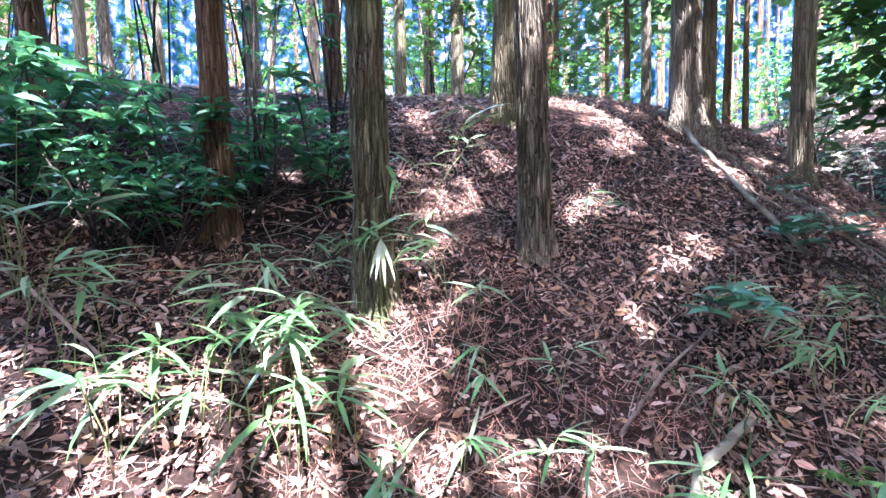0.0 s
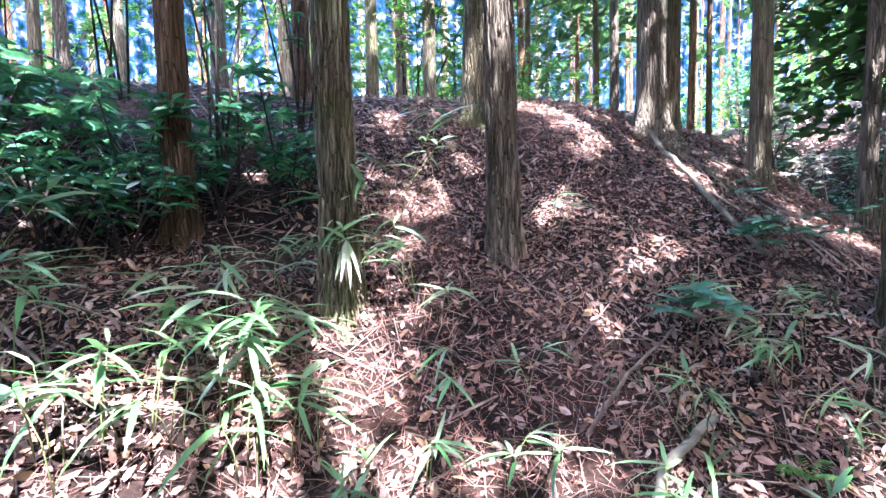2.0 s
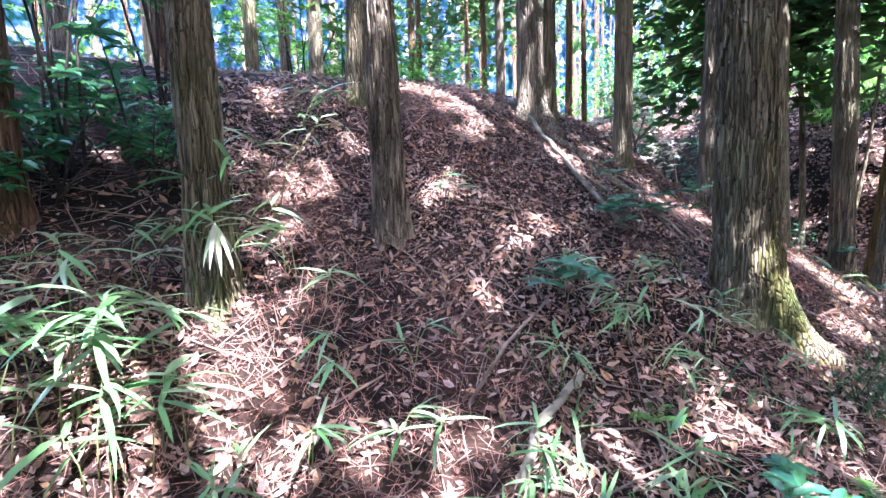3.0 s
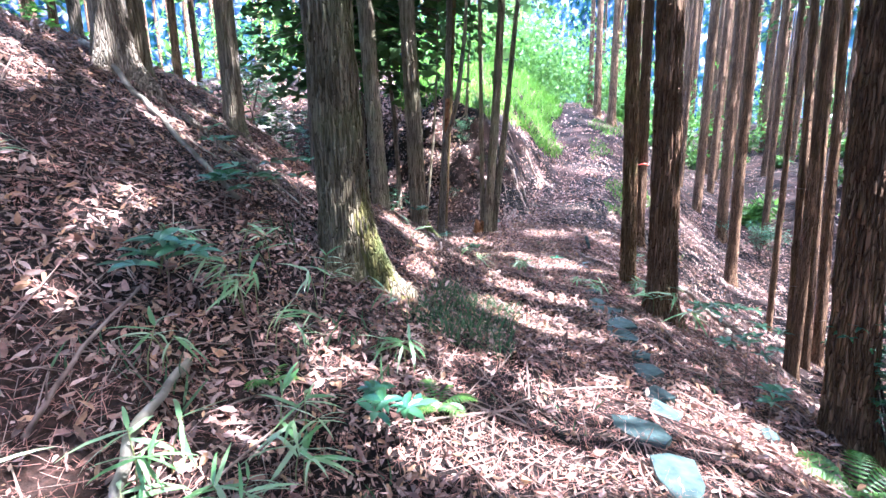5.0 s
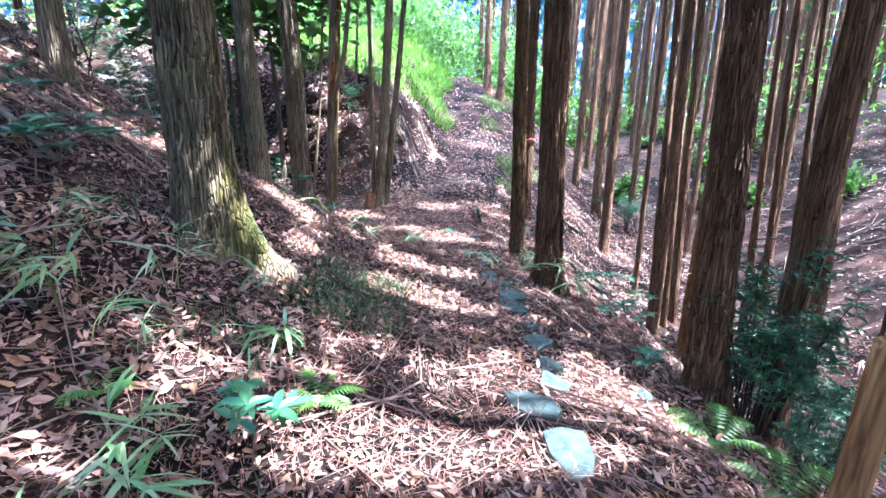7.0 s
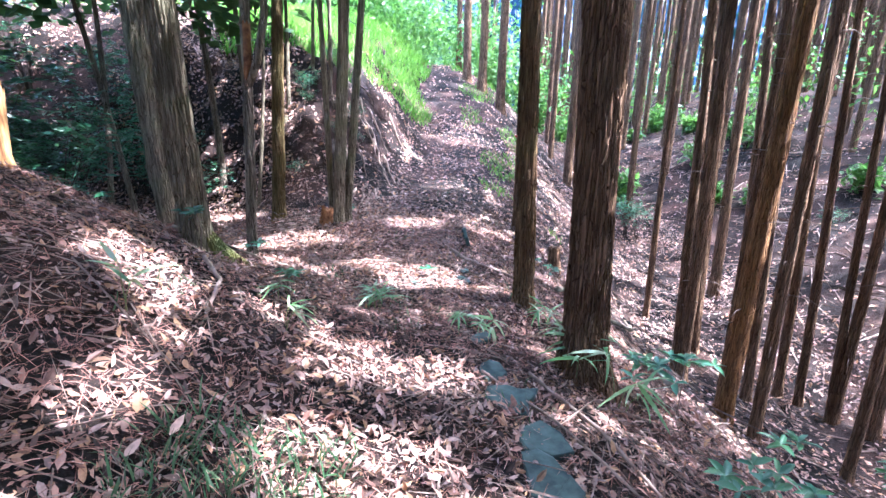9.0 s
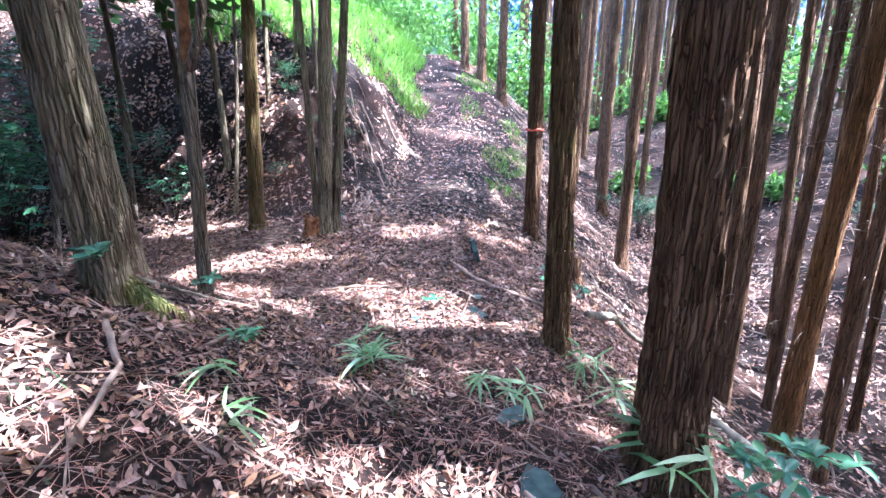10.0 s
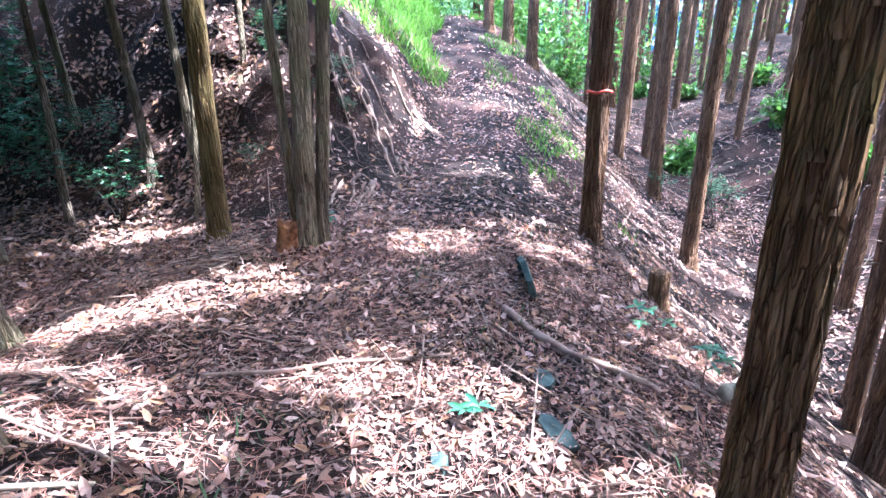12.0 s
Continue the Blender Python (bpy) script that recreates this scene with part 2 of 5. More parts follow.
def height(x, y):
    """The ground: the path's own rise, the mound and the far bank on its upper side, the gully and its far side on its lower side."""
    x, y = np.asarray(x, float), np.asarray(y, float)
    u, v = CU * x + SU * y, CU * y - SU * x
    v = v + 0.9 * step(11, 17, u)
    rise = sum(np.interp(u + k, PATH_U, PATH_Z) for k in (-1.6, -0.8, 0.0, 0.8, 1.6)) / 5
    rise = np.where(u > 12, 0.12 + (rise - 0.12) * (1 - 0.55 * step(2, 14, -v)), rise)
    mound = sum(np.interp(v + k + 1.0 * step(0, 3.6, u), MOUND_V, MOUND_Z) for k in (-0.25, 0.0, 0.25)) / 3 * (1 - step(4.9, 9.0, u + 0.1 * np.maximum(v - 2, 0)))
    bank = sum(np.interp(v + k, BANK_V, BANK_Z) for k in (-0.3, 0.0, 0.3)) / 3 * step(10.6, 14, u - 0.35 * np.clip(v - 1, 0, 4)) * (1 - 0.35 * step(16, 24, u))
    bank = bank + 0.17 * np.minimum(bank, 1) * (np.sin(2.7 * x + 1.3 * y) * np.sin(2.2 * y - 1.6 * x) + 0.6 * np.sin(5.3 * y + 3 * x) * np.sin(4.1 * x) + 0.35 * np.sin(9.7 * x + 4 * y) * np.sin(8.3 * y - 5 * x))
    hollow = -0.25 * step(1.6, 4, v) * step(6, 9, u) * (1 - step(11, 14, u))
    drop = sum(np.interp(-v + k, SLOPE_V, SLOPE_Z) for k in (-0.25, 0.0, 0.25)) / 3
    bump = 0.03 * np.sin(2.3 * x + 1.1 * y) * np.sin(1.9 * y - 0.7 * x + 1) + 0.018 * np.sin(5.1 * x - 3.3 * y) * np.sin(4.7 * y + 2.1 * x)
    return bump + rise + mound + bank + hollow + drop


def z_at(x, y):
    return float(height(x, y))


def uv(u, v):
    return CU * u - SU * v, SU * u + CU * v


def spaced(lo, hi, near_lo, near_hi, fine, grow):
    a = list(np.arange(near_lo, near_hi + fine / 2, fine))
    d, x = fine, near_hi
    while x < hi:
        d *= grow
        x += d
        a.append(x)
    d, x = fine, near_lo
    while x > lo:
        d *= grow
        x -= d
        a.insert(0, x)
    return np.array(a)


def build_ground():
    us, vs = spaced(-900, 1500, -2.5, 15, 0.075, 1.09), spaced(-900, 900, -5, 6.5, 0.075, 1.09)
    U, V = np.meshgrid(us, vs, indexing="ij")
    X, Y = CU * U - SU * V, SU * U + CU * V
    Z = height(X, Y)
    rng = np.random.default_rng(3)
    near = np.exp(-np.maximum(0, np.hypot(U - 6, V) - 8) / 4)
    Z = Z + rng.normal(size=Z.shape) * 0.006 * near
    verts = np.stack([X, Y, Z], -1).reshape(-1, 3)
    a, b = len(us), len(vs)
    i, j = np.meshgrid(np.arange(a - 1), np.arange(b - 1), indexing="ij")
    q = (i * b + j).ravel()
    faces = np.stack([q, q + b, q + b + 1, q + 1], 1)
    g = new("ground", mesh_of("ground", verts, faces, SOIL))
    return tagged(g, "brown forest soil of a hillside footpath, strewn with litter", "ground", kind="structure")


ground = build_ground()


def distance():
    """Glowing ring painted as hazy woods and sky far beyond the plantation, between stems."""
    m = bpy.data.materials.new("glowing_distance")
    m.use_nodes = True
    n, l = m.node_tree.nodes, m.node_tree.links
    n.remove(n["Principled BSDF"])
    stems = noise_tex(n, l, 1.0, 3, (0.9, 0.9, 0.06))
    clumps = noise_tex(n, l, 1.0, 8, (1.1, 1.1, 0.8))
    # Whites far above display range add made-up side light to trunks and ground.
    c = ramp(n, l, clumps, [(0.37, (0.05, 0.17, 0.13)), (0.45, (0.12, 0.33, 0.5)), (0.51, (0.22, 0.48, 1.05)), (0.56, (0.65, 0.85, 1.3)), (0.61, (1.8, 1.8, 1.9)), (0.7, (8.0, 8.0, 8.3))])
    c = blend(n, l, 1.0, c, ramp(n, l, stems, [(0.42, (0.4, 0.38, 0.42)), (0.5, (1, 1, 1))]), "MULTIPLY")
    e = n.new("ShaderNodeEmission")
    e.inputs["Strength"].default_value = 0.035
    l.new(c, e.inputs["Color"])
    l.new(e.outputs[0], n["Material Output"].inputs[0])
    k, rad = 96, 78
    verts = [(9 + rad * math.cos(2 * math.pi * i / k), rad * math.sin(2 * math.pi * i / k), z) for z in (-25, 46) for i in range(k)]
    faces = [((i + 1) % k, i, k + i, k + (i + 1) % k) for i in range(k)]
    tagged(new("backdrop", mesh_of("backdrop", verts, faces, m)), "glowing painted backdrop of hazy blue-green woods and sky", "backdrop", kind="structure")


distance()

# ---- gaps in the crowns through which the sun reaches the ground: place and radius ----
SHRUB_GAPS = [(-2.8, 2.6, 0.1), (-2.9, 3.6, 0.1), (-2.5, 3.3, 0.12), (-2.4, 3.25, 0.12), (-2.3, 3, 0.1), (-1.66, 1.81, 0.2), (-2.1, 3.4, 0.15), (-1.9, 3.3, 0.14), (-1.75, 3.3, 0.1),
    (-1.4, 2.5, -0.05), (-0.99, 1.95, 0.34), (-1.4, 3.8, 0.05), (-1.3, 4.05, 0.15), (-1, 3.75, 0.1), (-0.31, 2.02, 0.24), (-0.22, 2.52, 0.24), (0.41, 2.02, 0.06), (0.6, 1.75, 0.1),
    (-0.13, 4.74, 0.12), (0.92, 1.82, 0), (0.36, 3.95, 0.1)]
MOUND_GAPS = [(1.19, 1.53, 0.1), (0.92, 2.4, 0.05), (1.17, 2.6, 0.06), (1.71, 1.12, 0.06), (0.95, 3.51, 0.04), (1.89, 0.73, 0.08), (1.6, 2.09, -0.06), (1.71, 1.9, -0.05), (1.82, 1.63, 0.1),
    (1.87, 1.62, 0.06), (2.15, 1.11, 0.05), (1.52, 3.33, -0.04), (2.54, 0.41, 0.42), (2.09, 1.86, 0.1), (2.32, 1.42, 0.04), (1.88, 2.92, -0.06), (2.99, -0.37, 0.28), (3.31, -1.3, 0.05),
    (3.14, -0.76, 0.06), (3, 0.08, 0.08), (2.65, 1.27, 0.03)]
BEND_GAPS = [(2.24, 2.57, -0.06), (1.71, 4.31, 0.15), (2.94, 0.58, 0.18), (1.77, 4.72, 0.22), (2.28, 3.24, -0.02), (3.37, -0.06, 0.25), (2.75, 1.94, 0.1), (3.02, 2.17, 0.2), (2.86, 3.18, 0),
    (4.25, -0.95, 0.15), (3.55, 1.42, 0.12), (3.86, 1, 0.25), (3.56, 2.23, 0.12), (3.9, 1.32, 0.16), (3.92, 1.59, 0.14), (3.41, 4.09, 0), (4.03, 2.34, 0.05), (4.1, 2.42, 0.1),
    (4.79, 0.33, 0.1), (4.26, 2.83, 0.06), (4.32, 2.79, 0.1)]
PATH_GAPS = [(4.83, 1.49, 0.3), (4.68, 2.38, 0.06), (4.54, 3.05, 0.18), (5.06, 2.06, 0), (5.39, 2.14, 0.06), (4.7, 5.8, 0.1), (6.63, 2, 0.1), (6.2, 3.51, 0.06), (6.5, 3.1, 0.08),
    (7.06, 1.83, 0.02), (6.5, 3.7, 0.16), (7.08, 2.38, 0.24), (7.11, 2.94, 0.03), (7.43, 2.4, 0.42), (7.84, 1.3, 0), (6.9, 4.3, 0.1), (7.7, 2.94, 0.22), (8.29, 1.52, 0.08),
    (8.35, 2.53, 0), (7.59, 4.95, 0.35), (9.01, 0.73, 0.1)]
BANK_GAPS = [(5.43, 2.12, 0.06), (5.21, 2.61, 0.03), (5.12, 2.25, 0), (7.88, 4.28, 0.08), (8.18, 4.23, 0.12), (9.04, 2.14, 0.03), (8.5, 4.29, 0.42), (8.77, 3.48, 0.05), (9.6, 3.15, 0.35), (9.18, 6.37, 0.2), (10.39, 2.67, 0.03), (9.59, 6.42, 0.15),
    (9.54, 6.86, 0.4), (12.5, 3.2, 0.4), (13.78, -0.62, 0.08), (14.07, 4.86, 0.5), (16.95, 3.77, 0.8), (18.5, 6.4, 1.4), (20.5, 7.5, 2.6), (22.5, 9.5, 2.6), (24, 7, 2)]
SUN_SPOTS = SHRUB_GAPS + MOUND_GAPS + BEND_GAPS + PATH_GAPS + BANK_GAPS
flecks = random.Random(77)
for _ in range(420):
    fx, fy = uv(flecks.uniform(-1.5, 14), flecks.uniform(-2.0, 4.6))
    if not (fx < -0.6 and fy > 2.7) and not (0.8 < fx < 2.3 and 1.2 < fy < 2.6):
        SUN_SPOTS.append((fx, fy, flecks.uniform(-0.12, 0.07)))
for _ in range(130):
    SUN_SPOTS.append((flecks.uniform(-0.2, 3.3), flecks.uniform(2.8, 5.6), flecks.uniform(-0.14, -0.02)))
SPOTS = np.array([(x, y, z_at(x, y), r) for x, y, r in SUN_SPOTS])


def in_gap(p):
    """Which of the places p lie in a shaft of light."""
    d = np.array(TO_SUN)
    hit = np.zeros(len(p), bool)
    for x, y, z, r in SPOTS:
        w = p - np.array([x, y, z])
        w = w - np.outer(w @ d, d)
        hit |= np.linalg.norm(w, axis=1) < r + 0.2
    return hit


# ---- trees ----
SPRAY_V = np.array([(0, 0, 0), (0.35, 0.5, 0.03), (0.45, 0.12, 0), (0.75, 0.36, 0), (1, 0, -0.08), (0.75, -0.36, 0), (0.45, -0.12, 0), (0.35, -0.5, 0.03)])
SPRAY_F = [(0, 2, 1), (0, 6, 2), (0, 7, 6), (2, 4, 3), (2, 6, 4), (6, 5, 4)]


def trunk_mesh(name, r, lean, tall, material, near, seed, flare=0.5, bow=0.0):
    """A tapering trunk with fibrous ridges, a flared foot and, where the camera comes near, loose strips of bark."""
    rng = random.Random(seed)
    sides = 72 if near == 2 else (40 if near == 1 else 14)
    dz = 0.035 if near == 2 else (0.12 if near == 1 else 0.5)
    zs, z = [], -0.35
    while z < 4.6:
        zs.append(z)
        z += dz
    while z < tall:
        zs.append(z)
        z += 0.7
    zs.append(tall)
    off, lobes, ph = rng.uniform(0, 90), rng.choice((4, 5, 6)), rng.uniform(0, 6)
    verts, faces = [], []
    for z in zs:
        taper = 1 - 0.72 * max(0, z) / tall
        foot = flare * math.exp(-max(z, -0.2) / (r * 1.5))
        bx = bow * math.sin(min(1, max(0, z) / 5) * math.pi) + 0.012 * math.sin(z * 1.3 + ph)
        for k in range(sides):
            a = 2 * math.pi * k / sides
            c, s = math.cos(a), math.sin(a)
            rr = r * (taper + foot * (0.7 + 0.45 * math.cos(lobes * a + ph)))
            if near:
                rr += r * 0.10 * noise.noise((c * 1.3 + off, s * 1.3, z * 0.6))
                strip = noise.noise((c * 5.5 + off, s * 5.5, z * 2.2))
                rr += min(r, 0.16) * (0.2 * abs(strip) - 0.05)
                if near == 2:
                    flake = noise.noise((c * 11 + off, s * 11, z * 5.0))
                    rr += min(r, 0.16) * (0.1 * (1 if flake > 0.08 else (0 if flake < -0.02 else (flake + 0.02) * 10)) + 0.05 * flake)
            verts.append((lean[0] * z + bx + rr * c, lean[1] * z + rr * s, z))
    for i in range(len(zs) - 1):
        for k in range(sides):
            k2 = (k + 1) % sides
            faces.append((i * sides + k, i * sides + k2, (i + 1) * sides + k2, (i + 1) * sides + k))
    faces.append(tuple(range((len(zs) - 1) * sides, len(zs) * sides)))
    return mesh_of(name, verts, faces, material, smooth=True)


def bark_strips(r, lean, count, material, seed, flare, tall, top=3.4):
    """Loose, curling strips of bark that hang on a trunk."""
    rng = random.Random(seed)
    out = []
    for _ in range(count):
        a, z0 = rng.uniform(0, 2 * math.pi), rng.uniform(0.05, top)
        ln, w = rng.uniform(0.06, 0.26), rng.uniform(0.006, 0.026)
        v, f = [], []
        n = 5
        lift0, lift1 = rng.uniform(0, 0.005), rng.uniform(0.003, 0.02)
        turn = 0.1 * math.sin(a * 7)
        for i in range(n + 1):
            k = i / n
            z = z0 + ln * (1 - k)
            lift = lift0 + lift1 * k ** 2 - 0.004
            rr = r * (1 - 0.72 * z / tall + 0.75 * flare * math.exp(-z / (r * 1.5)))
            da = w / rr * (1 - 0.6 * abs(k - 0.3))
            for s in (-1, 1):
                aa = a + s * da + turn * k
                for th in (0, 0.004):
                    q = rr + lift + th
                    v.append((lean[0] * z + q * math.cos(aa), lean[1] * z + q * math.sin(aa), z))
        for i in range(n):
            b = i * 4
            f += [(b, b + 2, b + 6, b + 4), (b + 1, b + 5, b + 7, b + 3), (b, b + 4, b + 5, b + 1), (b + 2, b + 3, b + 7, b + 6)]
        out.append((v, f))
    v, f = join(out)
    return mesh_of("bark", v, f, material)


def crown_mesh(base, lean, tall, low, wide, count, seed, gaps=True):
    """Sprays of conifer foliage along drooping limbs, with gaps."""
    rng = np.random.default_rng(seed)
    k = rng.uniform(0, 1, count) ** 0.8
    z = low + (tall - low) * k
    reach = wide * (1 - k * 0.85) * np.sqrt(rng.uniform(0.03, 1, count))
    limb = rng.integers(0, 16, count) * (2 * math.pi / 16) + rng.normal(size=count) * 0.2 + z * 0.9
    p = np.stack([lean[0] * z + reach * np.cos(limb), lean[1] * z + reach * np.sin(limb), z - 0.22 * reach + rng.normal(size=count) * 0.12], 1)
    if gaps:
        keep = ~in_gap(p + np.array(base))
        p, limb = p[keep], limb[keep]
    along = np.stack([np.cos(limb), np.sin(limb), np.full(len(p), -0.25)], 1) + rng.normal(size=p.shape) * 0.45
    s = rng.uniform(0.24, 0.5, len(p))
    v, f = scatter(SPRAY_V, SPRAY_F, p, aligned(along, rng), np.stack([s, s * rng.uniform(0.6, 0.9, len(p)), s], 1))
    return mesh_of("crown", v, f, CONIFER, False)


def limb_mesh(lean, r, tall, low, count, seed, reach=0.9, thick=0.012, short=False, base=None):
    rng = random.Random(seed)
    out, mids = [], []
    for _ in range(count):
        z, a = rng.uniform(low, tall), rng.uniform(0, 2 * math.pi)
        ln = rng.uniform(0.08, 0.4) if short else reach * rng.uniform(0.6, 1.2)
        x, y = lean[0] * z, lean[1] * z
        c, s = math.cos(a), math.sin(a)
        pts = [(x + c * r * 0.5, y + s * r * 0.5, z), (x + c * (r + ln * 0.5), y + s * (r + ln * 0.5), z + 0.05 * ln), (x + c * (r + ln), y + s * (r + ln), z - 0.12 * ln)]
        out.append(tube(pts, [thick, thick * 0.7, thick * 0.3], 5))
        mids.append(pts[1])
    if base:
        shut = in_gap(np.array(mids) + np.array(base))
        out = [o for o, s in zip(out, shut) if not s] or out[:1]
    return join(out)


def tree(x, y, dia, lx, ly, near, material, label, seed, flare=0.5, strips=0, stubs=0, low=6.5, wide=2.5, sprays=640, bow=0.0, tall=None):
    rng = random.Random(seed)
    tall = tall or rng.uniform(11.5, 14)
    z = z_at(x, y)
    if y > 4.3 and x < 4:
        sprays = int(sprays * 0.25)
    if z < -1.2 and low == 6.5:
        low = 8.5 - 0.75 * z
        tall = low + 6
    t = thing("cedar_tree", x, y, z, label, "tree", "cedars of the plantation")
    piece("trunk", trunk_mesh("trunk", dia / 2, (lx, ly), tall, material, near, seed, flare, bow), t)
    if strips:
        piece("bark", bark_strips(dia / 2, (lx, ly), strips, material, seed, flare, tall), t, "loose peeling strips of fibrous bark")["kind"] = "stuff"
    if stubs:
        v, f = limb_mesh((lx, ly), dia / 2, 5.5, 1.0, stubs, seed + 5, short=True, thick=0.008)
        piece("deadwood", mesh_of("deadwood", v, f, TWIG), t, "short dead branch stubs")["kind"] = "stuff"
    v, f = limb_mesh((lx, ly), dia / 4, tall * 0.95, low, 26, seed + 9, reach=wide * 0.7, thick=0.018, base=(x, y, z))
    piece("limbwork", mesh_of("limbwork", v, f, material), t)["kind"] = "stuff"
    piece("crown", crown_mesh((x, y, z), (lx, ly), tall, low, wide, sprays, seed), t)["kind"] = "stuff"
    return t


# x, y, diameter, lean x, lean y, nearness, bark, flare, bark strips, stubs, label
MOUND_TREES = [
    (-1.43, 3.11, 0.18, -0.002, 0.0, 1, BARK_RED, 0.4, 30, 4, "dark red-brown cedar trunk behind shrubs on the mound"),
    (-0.39, 2.70, 0.20, -0.011, 0.0, 2, BARK_MOSS, 0.45, 260, 0, "grey-brown cedar with peeling bark and bamboo grass at its foot"),
    (0.63, 3.14, 0.205, 0.001, 0.0, 2, BARK, 0.35, 260, 0, "straight grey cedar with flaking bark on the mound"),
    (0.70, 4.79, 0.24, 0.03, -0.005, 1, BARK_MOSS, 0.4, 40, 0, "mossy-footed cedar near the crest of the mound"),
    (2.69, 4.98, 0.30, -0.013, 0.007, 1, BARK, 0.7, 60, 0, "stout cedar with fluted spreading foot on the crest"),
    (2.95, 5.02, 0.15, 0.004, -0.002, 1, BARK_PALE, 0.3, 0, 0, "slim pale cedar close behind a stouter one"),
    (3.49, 4.42, 0.19, -0.005, 0.0, 1, BARK_PALE, 0.35, 20, 0, "pale sunlit cedar on the flank of the mound"),
    (4.35, 4.12, 0.15, 0.0, 0.0, 1, BARK, 0.3, 10, 3, "slim grey cedar below the mound"),
    (2.86, 2.34, 0.34, -0.03, 0.03, 2, BARK_MOSS, 0.75, 330, 0, "thick old cedar with shaggy bark and a mossy root"),
    (7.1, 5.3, 0.34, -0.02, 0.04, 1, BARK_PALE, 0.3, 20, 0, "pale leaning cedar beside the hollow"),
]
PATH_TREES = [
    (5.35, 3.34, 0.2, -0.04, 0.02, 2, BARK_PALE, 0.25, 90, 0, "pale smooth-barked leaning cedar with moss streaks"),
    (6.22, 3.54, 0.10, 0.03, -0.04, 1, BARK, 0.35, 6, 0, "thin sapling trunk with an orange bare patch"),
    (9.49, 5.46, 0.22, 0.03, -0.05, 1, BARK_OCHRE, 0.3, 10, 0, "yellowish trunk with a dark slit at the bank"),
    (6.94, 0.94, 0.183, 0.011, 0.04, 2, BARK_WARM, 0.35, 220, 0, "slim cedar with a mossy lit edge beside the path"),
    (5.62, 0.38, 0.275, 0.008, 0.045, 2, BARK_RED, 0.8, 300, 0, "thick red-brown cedar with stringy bark at the path's edge"),
    (11.5, 1.45, 0.26, 0.0, 0.02, 1, BARK_RED, 0.35, 20, 2, "cedar marked with a red tape beside the path"),
    (18.61, -0.24, 0.332, 0.0, 0.02, 1, BARK_RED, 0.3, 0, 4, ""),
    (15.01, -0.54, 0.299, 0.0, 0.02, 1, BARK_RED, 0.3, 0, 4, ""),
    (10.17, -1.50, 0.190, 0.005, 0.03, 1, BARK_RED, 0.3, 0, 6, ""),
    (11.44, -1.86, 0.167, 0.009, 0.05, 1, BARK_RED, 0.3, 0, 6, ""),
]
SLOPE_TREES = [
    (4.13, -0.96, 0.26, 0.015, 0.054, 2, BARK_RED, 0.45, 260, 0, "red-brown cedar lit along one edge on the downhill slope"),
    (4.45, -1.55, 0.24, 0.0, 0.0, 1, BARK_RED, 0.35, 40, 3, "dark cedar with leafy saplings at its foot"),
    (13.56, -3.40, 0.190, 0.02, 0.07, 1, BARK_RED, 0.3, 0, 6, ""),
    (9.35, -1.92, 0.267, 0.0, 0.0, 1, BARK_ORANGE, 0.3, 10, 8, "cedar with an orange-brown bare foot on the slope"),
    (10.36, -1.46, 0.170, 0.018, 0.05, 1, BARK_RED, 0.3, 0, 5, ""),
    (12.03, -2.14, 0.208, 0.016, 0.05, 1, BARK_RED, 0.3, 0, 5, ""),
    (14.97, -3.23, 0.250, 0.011, 0.03, 1, BARK_RED, 0.3, 0, 5, ""),
    (10.47, -2.63, 0.156, 0.023, 0.05, 1, BARK_RED, 0.3, 0, 8, ""),
    (11.14, -3.38, 0.154, 0.027, 0.05, 1, BARK_RED, 0.3, 0, 8, ""),
    (10.93, -3.62, 0.139, 0.03, 0.06, 1, BARK_RED, 0.3, 0, 8, ""),
]
GULLY_TREES = [
    (10.55, -3.90, 0.120, 0.03, 0.06, 1, BARK_RED, 0.3, 0, 8, ""),
    (10.10, -4.28, 0.177, 0.03, 0.06, 1, BARK_RED, 0.3, 0, 5, ""),
    (19.81, -1.57, 0.233, 0.0, 0.018, 0, BARK_RED, 0.3, 0, 0, ""),
    (22.5, 5.0, 0.34, -0.003, 0.014, 1, BARK_RED, 0.3, 0, 0, ""),
    (22.15, 4.28, 0.36, 0.0, 0.0, 1, BARK_RED, 0.3, 0, 0, ""),
    (21.3, 3.38, 0.36, 0.0, 0.0, 1, BARK_RED, 0.3, 0, 0, ""),
    (26.5, 6.3, 0.3, 0.0, 0.01, 0, BARK_RED, 0.3, 0, 0, ""),
    (-3.14, 3.87, 0.2, -0.02, 0.03, 1, BARK_RED, 0.5, 10, 2, "dark cedar rooted high on the bank"),
    (-5.4, 7.6, 0.18, 0.0, 0.02, 0, BARK_PALE, 0.3, 0, 0, ""),
    (-5.1, 7.8, 0.19, -0.03, 0.02, 0, BARK, 0.3, 0, 0, ""),
]
